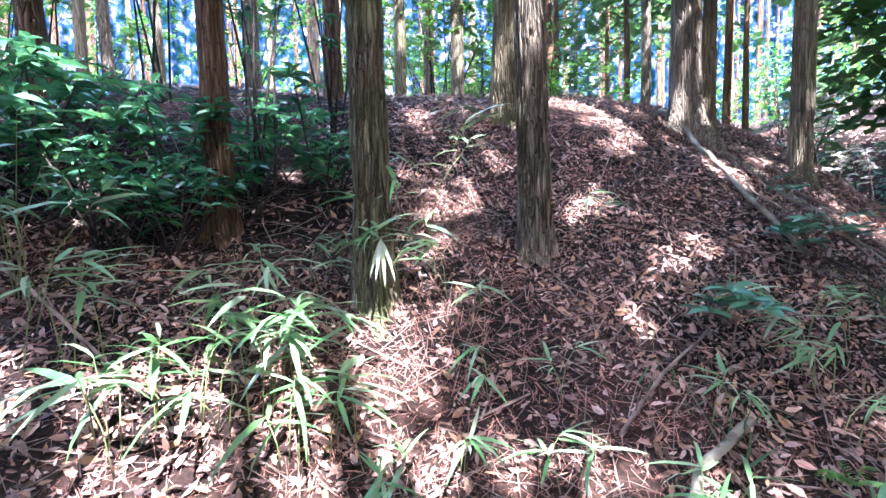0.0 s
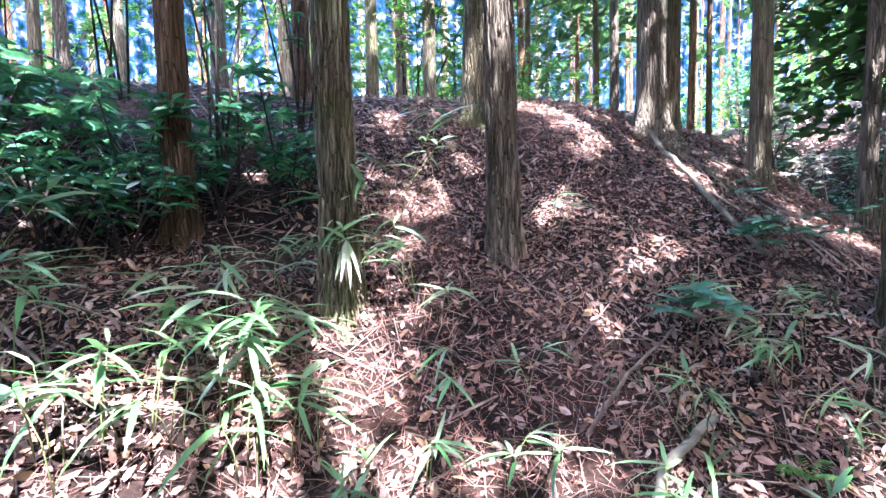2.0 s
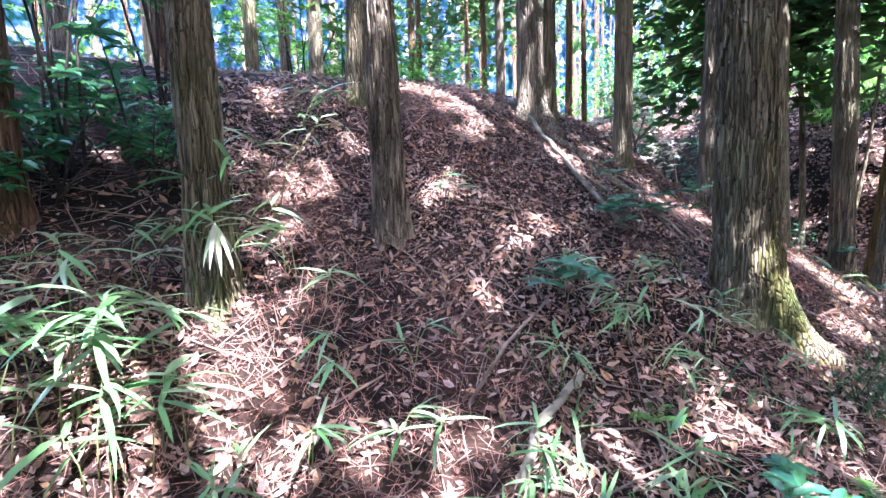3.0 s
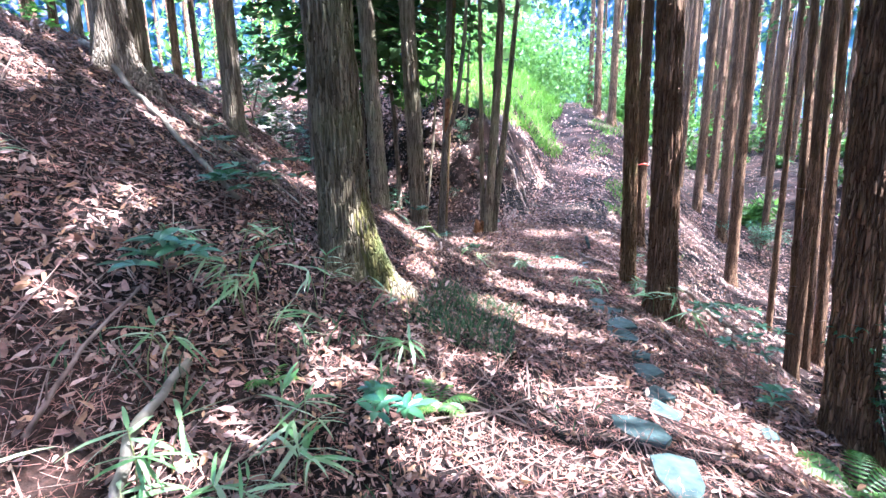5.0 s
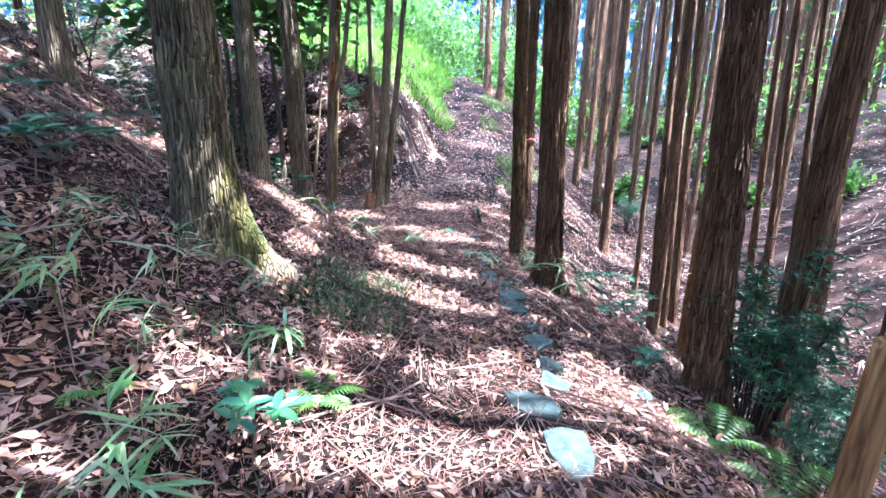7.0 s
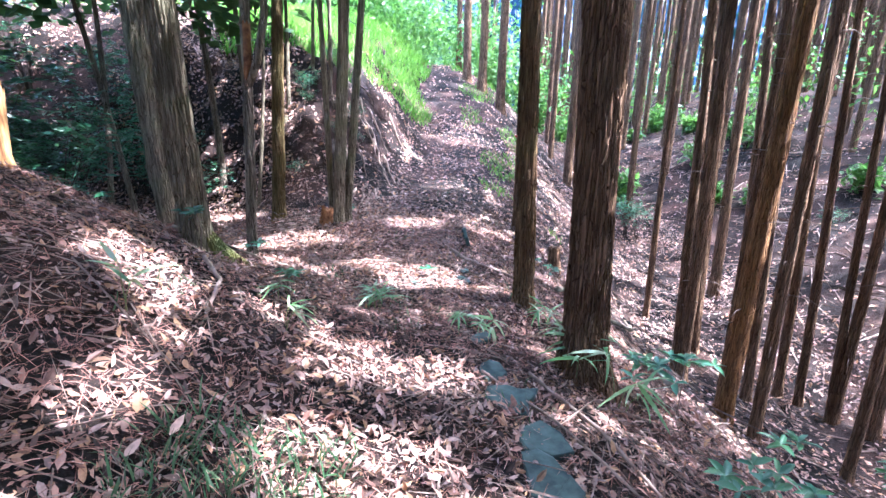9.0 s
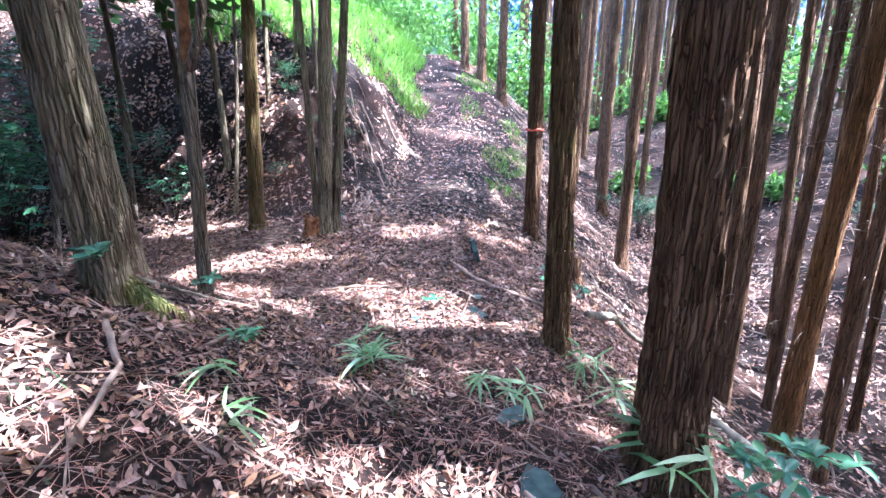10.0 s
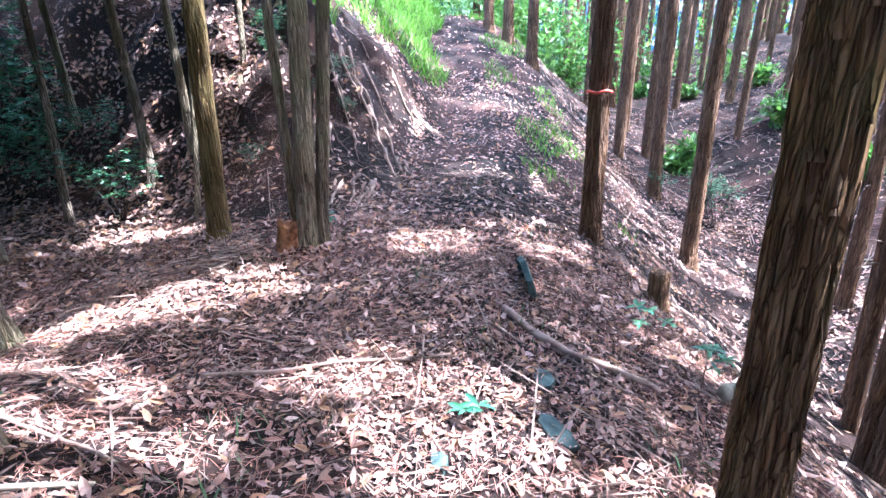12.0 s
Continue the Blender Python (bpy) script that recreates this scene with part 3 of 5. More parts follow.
BACK_TREES = [
    (-5.4, 9.75, 0.2, 0.01, 0.01, 0, BARK, 0.3, 0, 0, ""),
    (-2.55, 7.0, 0.22, 0.01, 0.0, 0, BARK, 0.3, 0, 0, ""),
    (-1.15, 5.7, 0.2, 0.01, 0.0, 1, BARK_RED, 0.3, 0, 0, "dark slim cedar behind leafy undergrowth"),
    (-0.56, 8.87, 0.24, 0.02, 0.0, 0, BARK_MOSS, 0.3, 0, 0, ""),
    (-0.03, 10.1, 0.24, 0.02, 0.0, 0, BARK, 0.3, 0, 0, ""),
    (0.49, 8.53, 0.25, 0.01, 0.0, 0, BARK_PALE, 0.3, 0, 0, ""),
    (1.15, 12.3, 0.24, 0.0, 0.0, 0, BARK, 0.3, 0, 0, ""),
    (3.62, 13.4, 0.25, 0.0, 0.0, 0, BARK_RED, 0.3, 0, 0, ""),
    (5.5, 17.6, 0.24, 0.0, 0.0, 0, BARK, 0.3, 0, 0, ""),
    (5.62, 14.8, 0.22, 0.0, 0.0, 0, BARK_RED, 0.3, 0, 0, ""),
]
CREST_TREES = [
    (5.03, 12.0, 0.22, 0.0, 0.0, 0, BARK_RED, 0.3, 0, 0, ""),
    (4.19, 9.15, 0.22, 0.0, 0.0, 0, BARK, 0.3, 0, 0, ""),
    (8.48, 16.4, 0.22, 0.0, 0.0, 0, BARK, 0.3, 0, 0, ""),
    (5.93, 9.34, 0.19, 0.0, 0.0, 0, BARK_RED, 0.3, 0, 0, ""),
    (7.3, 10.8, 0.19, 0.0, 0.0, 0, BARK_RED, 0.3, 0, 0, ""),
]
TREES = MOUND_TREES + PATH_TREES + SLOPE_TREES + GULLY_TREES + BACK_TREES + CREST_TREES
STOOD = []
for i, (x, y, d, lx, ly, near, bark, flare, strips, stubs, label) in enumerate(TREES):
    STOOD.append(tree(x, y, d, lx, ly, near, bark, label or "straight red-brown plantation cedar among its neighbours", 100 + i, flare, strips, stubs))


def forest():
    """The rest of the plantation: copies of a few stems, thinning out with distance. Unseen trees are added downhill
    for shade.
    """
    rng = random.Random(11)
    taken = [(t[0], t[1]) for t in TREES]
    stems = []
    for k in range(5):
        stems.append(tree(*uv(30 + 3 * k, -14), rng.uniform(0.19, 0.28), rng.uniform(-0.01, 0.02), rng.uniform(-0.01, 0.02), 0,
                          (BARK_RED, BARK, BARK_RED, BARK, BARK_MOSS)[k], "tall thin-crowned cedar of the surrounding plantation", 900 + k, 0.3, 0, 10 if k % 2 else 0, low=6.6 if k < 3 else 12.5, tall=None if k < 3 else 19, wide=2.2, sprays=200))
    high = stems[3:]
    n = 0
    # Unseen trees beside and behind the camera, added so their crowns block sun.
    for k in range(26):
        x = rng.uniform(-9, 9)
        y = -0.65 * abs(x) - rng.uniform(1.9, 9) if x > 0 else -rng.uniform(2.6, 9)
        taken.append((x, y))
        tree(x, y, 0.24, 0, 0, 0, BARK_RED, "unseen cedar added downhill to shade the path and mound", 1000 + k)
    # More unseen trees with wide, dense crowns, placed to shade mound and path.
    for x, y in ((2.3, -1.85), (0.8, -2.0), (-0.3, -2.3), (2.9, -2.9), (-1.2, -2.0), (3.7, -3.4), (-2.6, -1.2), (-4.2, 0.4), (5.2, -4.2), (0.9, -3.6), (-0.6, -4.0)):
        taken.append((x, y))
        tree(x, y, 0.24, 0, 0, 0, BARK_RED, "unseen cedar added downhill to shade the path and mound", 1060 + len(taken), low=7.0, tall=18, wide=3.3, sprays=1150)
    for u, v in ((5.5, -5.5), (6.5, -6.8), (7.4, -5.9), (8.8, -7.0), (9.6, -5.6), (5.8, -7.6), (10.8, -6.6), (4.3, -6.2), (7.9, -4.9), (11.8, -5.2)):
        x, y = uv(u, v)
        taken.append((x, y))
        tree(x, y, rng.uniform(0.13, 0.18), 0.01, 0.02, 1, BARK_RED, "slim red-brown cedar on the slope below the path", 1080 + len(taken), 0.3, 0, 6, wide=2.7, sprays=560)
    far, woods = 0, []
    while far < 300:
        u, v = rng.uniform(9, 60), -rng.uniform(5, 42)
        x, y = uv(u, v)
        if min((x - a) ** 2 + (y - b) ** 2 for a, b in taken) < 1.5 ** 2:
            continue
        if u < 19 and v > -15:
            continue
        taken.append((x, y))
        far += 1
        woods.append((x, y))
    while n < 175:
        u, v = rng.uniform(-24, 55), rng.uniform(-34, 34)
        x, y = uv(u, v)
        open_ground = (-3 < u < 14 and -7.5 < v < 9) or (abs(v + 0.5) < 3.4 and u > -6) or (14 < u < 34 and -1 < v < 16) or (abs(u) < 5 and abs(v) < 3.5)
        sun_side = v < -16 and rng.random() < 0.35
        if open_ground or sun_side or min((x - a) ** 2 + (y - b) ** 2 for a, b in taken) < 1.7 ** 2:
            continue
        taken.append((x, y))
        n += 1
        if -4 < u < 19 and -14 < v < 2.5:
            tree(x, y, rng.uniform(0.18, 0.27), 0.01, 0.01, 0, BARK_RED, "straight red-brown plantation cedar among its neighbours", 1100 + n)
            continue
        if np.hypot(u - 4, v) > 24:
            woods.append((x, y))
            continue
        s = rng.uniform(0.9, 1.15)
        copy_thing(rng.choice(high if v < -3 else stems), pose(x, y, z_at(x, y), 0, 0, rng.uniform(0, 360)) @ Matrix.Scale(s, 4))

    distant_woods(woods)


def distant_woods(places):
    """Far stems and crowns beyond the trees that can be told apart."""
    nr = np.random.default_rng(8)
    stems, p, limb = [], [], []
    for x, y in places:
        z, r, low, tall = z_at(x, y), nr.uniform(0.09, 0.15), nr.uniform(13, 17), nr.uniform(20, 24)
        if CU * y - SU * x < -15:
            low, tall = nr.uniform(9, 13), nr.uniform(18, 22)
        stems.append(tube([(x, y, z - 0.3), (x, y, z + 6), (x + 0.1, y, z + tall)], [r * 1.15, r, r * 0.2], 8, cap=False))
        n = 80 if CU * y - SU * x < -15 else 70
        k = nr.uniform(0, 1, n)
        reach, a = 2.2 * (1 - 0.85 * k) * np.sqrt(nr.uniform(0.05, 1, n)), nr.uniform(0, 6.28, n)
        p.append(np.stack([x + reach * np.cos(a), y + reach * np.sin(a), z + low + (tall - low) * k], 1))
        limb.append(np.stack([np.cos(a), np.sin(a), np.full(n, -0.3)], 1))
    v, f = join(stems)
    tagged(new("distant_woods", mesh_of("distant_stems", v, f, BARK_RED)), "thin stems of the distant cedar plantation", "woods", kind="stuff")
    p, limb = np.concatenate(p), np.concatenate(limb)
    s = nr.uniform(0.25, 0.5, len(p))
    v, f = scatter(FLAT_V, FLAT_F, p, aligned(limb + nr.normal(size=p.shape) * 0.4, nr), np.stack([s, s * 0.8, s], 1))
    tagged(new("distant_woods", mesh_of("distant_crowns", v, f, CONIFER, False)), "green crowns of the distant cedar plantation", "woods", kind="stuff")


forest()


# ---- litter on the ground ----
# the path's edging stones: place, half length, half width, turn
STONES = [(2.36, 0.0, 0.2, 0.13, 20), (2.71, 0.2, 0.2, 0.1, 70), (3.05, 0.12, 0.13, 0.09, 30), (3.32, 0.18, 0.14, 0.1, 15), (3.64, 0.29, 0.15, 0.1, 25),
          (3.88, 0.36, 0.1, 0.08, 25), (4.19, 0.55, 0.17, 0.12, 80), (4.53, 0.63, 0.16, 0.12, 50), (4.87, 0.83, 0.17, 0.13, 60), (5.19, 1.0, 0.15, 0.1, 20),
          (4.93, 0.79, 0.15, 0.09, 120), (4.3, 0.62, 0.17, 0.11, 10), (5.75, 1.17, 0.14, 0.07, 150), (7.27, 1.64, 0.16, 0.06, 40), (7.74, 1.74, 0.1, 0.06, 20),
          (3.5, -0.45, 0.08, 0.06, 0), (6.9, 2.1, 0.06, 0.05, 10)]
STONE_SPOTS = [(x, y, 0.85 * min(rx, ry)) for x, y, rx, ry, a in STONES]


def normals_at(x, y):
    e = 0.05
    return np.stack([(height(x - e, y) - height(x + e, y)) / (2 * e), (height(x, y - e) - height(x, y + e)) / (2 * e), np.ones(len(x))], 1)


def sprig_template():
    """A flat dead cedar spray: a bent rib with narrow side shoots."""
    verts = [(0, 0.02, 0), (0, -0.02, 0), (0.5, 0.06, 0.08), (0.5, 0.02, 0.08), (1, 0.0, 0), (1, -0.03, 0)]
    faces = [(0, 1, 3, 2), (2, 3, 5, 4)]
    for i in range(6):
        k, side, o = 0.15 + 0.13 * i, 1 if i % 2 else -1, len(verts)
        verts += [(k, 0.02 * side, 0.06), (k + 0.035, 0.02 * side, 0.06), (k + 0.3, side * (0.55 - 0.4 * k), 0.03)]
        faces.append((o, o + 1, o + 2))
    return np.array(verts), faces


SPRIG = sprig_template()


def bare_bank(x, y):
    """The shaded bank under the shrubs and the eroded face beside the path, where little litter lies."""
    u, v = CU * x + SU * y, CU * y - SU * x
    face = step(11.2, 12.2, u) * (1 - step(15.5, 17, u)) * step(0.1, 0.5, v) * (1 - step(2.2, 2.8, v))
    return np.maximum(step(0.3, 0.8, -x) * step(2.7, 3.1, y) * (1 - step(5.0, 5.8, y)), face)


def litter(name, label, material, count, area, size, ratio, tilt, seed, template=LEAF_V, faces=LEAF_F, lift=0.012, beyond=None, heaped=1.0):
    rng = np.random.default_rng(seed)
    u, v = rng.uniform(area[0], area[1], count), rng.uniform(area[2], area[3], count)
    if beyond:
        away = (u < beyond[0]) | (u > beyond[1]) | (v < beyond[2]) | (v > beyond[3])
        u, v = u[away], v[away]
        count = len(u)
    x, y = CU * u - SU * v, SU * u + CU * v
    clump = np.sin(1.7 * x + 0.6 * y) * np.sin(1.3 * y - 0.4 * x + 2) + 0.6 * np.sin(4.1 * x - 2.2 * y) * np.sin(3.7 * y + 1)
    keep = (rng.uniform(-1.6, 0.55, count) < heaped * clump) & (rng.uniform(0, 1, count) > 0.8 * bare_bank(x, y))
    for sx, sy, sr in STONE_SPOTS:
        keep &= (np.hypot(x - sx, y - sy) > sr) | (rng.uniform(0, 1, count) < 0.25)
    x, y = x[keep], y[keep]
    p = np.stack([x, y, height(x, y) + rng.uniform(0.004, lift, len(x))], 1)
    n = normals_at(x, y) + rng.normal(size=p.shape) * tilt
    s = rng.uniform(size[0], size[1], len(x))
    w, f = scatter(template, faces, p, frames_from(n, rng), np.stack([s, s * ratio * rng.uniform(0.8, 1.2, len(x)), s * rng.uniform(-1.2, 1.6, len(x))], 1))
    return tagged(new(name, mesh_of(name, w, f, material, False)), label, "leaf litter", kind="stuff")


STICK_V = np.array([(0, 1, 0), (0, -0.5, 0.87), (0, -0.5, -0.87), (0.5, 1.3, 0.3), (0.5, 0, 1.2), (0.5, -0.2, -0.6), (1, 0.4, 0), (1, -0.2, 0.3), (1, -0.2, -0.3)])
STICK_F = [(0, 1, 4, 3), (1, 2, 5, 4), (2, 0, 3, 5), (3, 4, 7, 6), (4, 5, 8, 7), (5, 3, 6, 8)]


def sticks(name, label, count, area, size, thick, seed, tilt=0.12):
    rng = np.random.default_rng(seed)
    u, v = rng.uniform(area[0], area[1], count), rng.uniform(area[2], area[3], count)
    x, y = CU * u - SU * v, SU * u + CU * v
    p = np.stack([x, y, height(x, y) + rng.uniform(0.005, 0.03, count)], 1)
    s = rng.uniform(size[0], size[1], count)
    t = rng.uniform(thick[0], thick[1], count)
    w, f = scatter(STICK_V, STICK_F, p, frames_from(normals_at(x, y) + rng.normal(size=p.shape) * tilt, rng), np.stack([s, t, t], 1))
    return tagged(new(name, mesh_of(name, w, f, TWIG, False)), label, "twigs", kind="stuff")


litter("leaf_litter", "brown dead oak leaves strewn over path and mound", LITTER, 70000, (-2.5, 11, -3, 5), (0.03, 0.085), 0.42, 0.5, 21, lift=0.035)
litter("leaf_litter", "small crumbled brown leaves over the path", LITTER, 70000, (-2.5, 10, -2.5, 4.5), (0.014, 0.042), 0.5, 0.5, 28, FLAT_V, FLAT_F, 0.025)
litter("leaf_litter", "dead leaves over bank and slope beyond", LITTER, 85000, (-5, 19, -9, 9), (0.06, 0.12), 0.45, 0.35, 26, FLAT_V, FLAT_F, 0.03, (-2, 8.5, -2, 4.5))
litter("leaf_litter", "dead leaves on the farther forest floor", LITTER, 60000, (-12, 38, -18, 16), (0.06, 0.14), 0.5, 0.3, 22, FLAT_V, FLAT_F, 0.04, (-5, 18, -8, 8))
litter("leaf_litter", "dead leaves caught on the eroded bank", LITTER, 15000, (9.5, 16.5, 0, 7), (0.05, 0.12), 0.5, 0.4, 29, FLAT_V, FLAT_F, 0.04)
litter("needle_litter", "rusty dead cedar needles matted on the ground", NEEDLES, 150000, (-2.5, 11, -3, 5), (0.03, 0.11), 0.03, 0.35, 23, NEEDLE_V, NEEDLE_F, 0.035, heaped=-0.7)
litter("needle_litter", "rusty dead cedar sprays on the ground", NEEDLES, 36000, (-2.5, 10.5, -2.6, 4.8), (0.035, 0.09), 0.4, 0.28, 33, *SPRIG, 0.045, heaped=-0.7)
sticks("twig_litter", "thin dead twigs strewn over the ground", 15000, (-3, 13, -3.5, 5.5), (0.06, 0.38), (0.0012, 0.004), 24, 0.07)
sticks("twig_litter", "longer dead twigs over mound and path", 900, (-3, 12, -3, 5.5), (0.4, 1.0), (0.003, 0.007), 27, 0.025)
sticks("twig_litter", "fallen branches over the gully below the path", 1900, (5, 26, -15, -3.4), (0.3, 1.2), (0.005, 0.018), 25, 0.1)


# ---- undergrowth ----
SASA_LEAF = mesh_of("bamboo_leaf", BLADE_V, BLADE_F, SASA)
BROAD_LEAF = mesh_of("broad_leaf", LEAF_V, LEAF_F, leaf_material("sapling_leaf", [(0.03, 0.1, 0.06), (0.055, 0.15, 0.07), (0.07, 0.17, 0.06)], 0.3, 0.3, island=False))


def leaf_pose(at, along, length, width, rng, droop=1.0):
    a = Vector(along).normalized()
    side = Vector((0, 0, 1)).cross(a)
    side = (side if side.length > 0.05 else Vector((1, 0, 0))).normalized()
    up = a.cross(side)
    tip = rng.uniform(-0.5, 0.5)
    side, up = side * math.cos(tip) + up * math.sin(tip), up * math.cos(tip) - side * math.sin(tip)
    m = Matrix((a * length, side * width, up * length * droop)).transposed().to_4x4()
    m.translation = at
    return m


def bamboo_grass(x, y, stems, tall, seed, lean=(0, 0), leaves=(4, 7), size=(0.12, 0.22)):
    """Dwarf bamboo: thin stalks, each with a fan of long narrow leaves."""
    rng = random.Random(seed)
    t = thing("bamboo_grass", x, y, z_at(x, y), "green dwarf bamboo with long narrow leaves on the litter", "bamboo grass", "bamboo grass clumps")
    for _ in range(stems):
        bx, by, a = rng.uniform(-0.07, 0.07), rng.uniform(-0.07, 0.07), rng.uniform(0, 2 * math.pi)
        bz = z_at(x + bx, y + by) - t.location.z - 0.02
        h, out = tall * rng.uniform(0.65, 1.1), tall * rng.uniform(0.1, 0.4)
        tip = Vector((bx + math.cos(a) * out + lean[0] * h, by + math.sin(a) * out + lean[1] * h, bz + h))
        mid = Vector((bx + math.cos(a) * out * 0.3 + lean[0] * h * 0.4, by + math.sin(a) * out * 0.3 + lean[1] * h * 0.4, bz + h * 0.55))
        v, f = tube([(bx, by, bz), mid, tip], [0.0032, 0.0026, 0.0014], 5)
        stalk = piece("stalk", mesh_of("stalk", v, f, STALK), t)
        n = rng.randint(*leaves)
        for k in range(n):
            s = 1 - 0.5 * (k / n) ** 1.5
            p = mid.lerp(tip, s) if k else tip
            b = a + rng.uniform(-1.5, 1.5) * (1 if k else 0.3) + (2.2 if k % 2 else -2.2) * (0 if k < 2 else 0.5)
            ln = rng.uniform(*size)
            piece("leaf", SASA_LEAF, stalk, m=leaf_pose(p, (math.cos(b), math.sin(b), rng.uniform(-0.5, 0.5)), ln, ln * rng.uniform(0.075, 0.12), rng, rng.uniform(0.6, 1.8)))
    return t


def sapling(x, y, tall, whorls, leaf, seed, label="broadleaf sapling with blue-green glossy leaves on the litter", lean=(0, 0)):
    rng = random.Random(seed)
    t = thing("sapling", x, y, z_at(x, y), label, "sapling", "young broadleaf plants")
    tip = Vector((lean[0] * tall, lean[1] * tall, tall))
    v, f = tube([(0, 0, -0.03), tip * 0.5 + Vector((0.02, -0.01, 0)), tip], [0.006, 0.004, 0.0025], 6)
    holder = piece("stem", mesh_of("stem", v, f, TWIG), t)
    for w in range(whorls):
        a = rng.uniform(0, 6.28)
        o = Vector((math.cos(a), math.sin(a), 0)) * (tall * 0.55 if w else 0) * rng.uniform(0.5, 1)
        c = tip * rng.uniform(0.7, 1.0) + o if w else tip
        if w:
            v, f = tube([tip * 0.5, c], [0.003, 0.0015], 5)
            holder = piece("twig", mesh_of("twig", v, f, TWIG), t)
        for k in range(rng.randint(5, 8)):
            b = a + k * 2.4 + rng.uniform(-0.3, 0.3)
            ln = leaf * rng.uniform(0.7, 1.2)
            piece("leaf", BROAD_LEAF, holder, m=leaf_pose(c, (math.cos(b), math.sin(b), rng.uniform(-0.15, 0.45)), ln, ln * 0.42, rng))
    return t


def bush_meshes(tall, wide, stems, whorls, leaf, material, seed, template=(LEAF_V, LEAF_F)):
    rng, nr = random.Random(seed), np.random.default_rng(seed)
    wood, places, ways = [], [], []
    for _ in range(stems):
        a, out = rng.uniform(0, 6.28), wide * rng.uniform(0.3, 1)
        p0 = Vector((rng.uniform(-0.1, 0.1), rng.uniform(-0.1, 0.1), -0.1))
        p3 = Vector((math.cos(a) * out, math.sin(a) * out, tall * rng.uniform(0.6, 1)))
        p1, p2 = p0.lerp(p3, 0.35) + Vector((0, 0, tall * 0.1)), p0.lerp(p3, 0.7) + Vector((0, 0, tall * 0.08))
        wood.append(tube([p0, p1, p2, p3], [0.012, 0.009, 0.006, 0.002], 6))
        for _ in range(max(1, whorls // stems)):
            c = (p1 if rng.random() < 0.3 else p2).lerp(p3, rng.random())
            d = Vector((rng.gauss(0, 1), rng.gauss(0, 1), rng.gauss(0.1, 0.5))).normalized() * rng.uniform(0.05, 0.4) * wide
            wood.append(tube([c, c + d], [0.003, 0.0012], 4, cap=False))
            turn = rng.uniform(0, 6.28)
            for k in range(rng.randint(5, 8)):
                b = turn + k * 2.4
                places.append(c + d * rng.uniform(0.75, 1.02))
                ways.append((math.cos(b), math.sin(b), rng.uniform(-0.5, 0.4)))
    p, w = np.array([tuple(q) for q in places]), np.array(ways)
    s = nr.uniform(0.7, 1.2, len(p)) * leaf
    lv, lf = scatter(*template, p, aligned(w, nr), np.stack([s, s * 0.42, s], 1))
    wv, wf = join(wood)
    return mesh_of("branchwork", wv, wf, DARK_STEM), mesh_of("foliage", lv, lf, material, False)


def bush(x, y, meshes, label, group, turn=0.0, scale=1.0, lift=0.0):
    t = thing("shrub", x, y, z_at(x, y) + lift, label, "shrub", group)
    t.rotation_euler, t.scale = (0, 0, turn), (scale, scale, scale)
    piece("branchwork", meshes[0], t)["kind"] = "stuff"
    piece("foliage", meshes[1], t)["kind"] = "stuff"
    return t


GLOSSY = leaf_material("glossy_leaves", [(0.03, 0.09, 0.045), (0.085, 0.21, 0.08), (0.06, 0.16, 0.085), (0.13, 0.27, 0.08)], 0.3, 0.26)
DARK_SHRUBS = [bush_meshes(0.8, 0.62, 8, 40, 0.145, GLOSSY, s) for s in (1, 2, 3)]
for i, (x, y, k, s) in enumerate([(-2.24, 2.95, 0, 0.9), (-1.95, 2.8, 1, 0.75), (-1.62, 2.85, 2, 0.7), (-2.67, 3.2, 2, 1.1), (-2.5, 2.6, 1, 0.8),
                                  (-1.0, 3.6, 0, 1.0), (-1.75, 3.3, 2, 0.95), (-1.3, 3.3, 1, 0.8), (-0.8, 3.55, 2, 0.7), (-3.1, 3.0, 0, 1.1), (-2.9, 2.7, 1, 0.8)]):
    bush(x, y, DARK_SHRUBS[k], "dark green evergreen shrub with glossy leaves below cedars", "evergreen shrubs", i * 1.3, s)
TALL_SHRUB = bush_meshes(2.6, 0.75, 6, 50, 0.12, GLOSSY, 7)
for x, y, s, a in [(-1.3, 3.55, 0.9, 0.4), (-0.95, 4.3, 1.0, 2.0), (-2.5, 4.4, 0.95, 4.0), (-3.6, 4.6, 0.8, 1.0)]:
    bush(x, y, TALL_SHRUB, "tall leafy evergreen bush against the dark trunks", "evergreen shrubs", a, s)
LEAFY = bush_meshes(1.5, 0.5, 9, 230, 0.068, BROAD, 9)
for x, y, s in [(4.2, -1.3, 1.0), (4.0, -1.25, 0.7), (4.55, -1.3, 0.8), (4.9, -1.9, 0.8), (3.9, -1.75, 0.6), (5.6, -2.3, 0.8), (3.5, -1.45, 0.45)]:
    bush(x, y, LEAFY, "small-leaved shrub climbing beside a dark cedar", "slope shrubs", x * 3, s)
PINK = bush_meshes(1.2, 0.5, 6, 60, 0.07, BLOSSOM, 12)
for x, y, s in [(4.6, 5.6, 1.2), (4.95, 5.2, 0.9)]:
    bush(x, y, PINK, "shrub with pale sunlit leaves behind the mound", "pale shrubs", x, s)

# Shade and sunlight put into the leaf colours: darker BROAD, lighter BRIGHT.
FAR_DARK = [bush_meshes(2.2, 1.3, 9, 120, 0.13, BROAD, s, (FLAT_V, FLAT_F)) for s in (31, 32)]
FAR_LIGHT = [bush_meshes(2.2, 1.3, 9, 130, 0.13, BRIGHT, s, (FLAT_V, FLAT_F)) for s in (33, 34)]


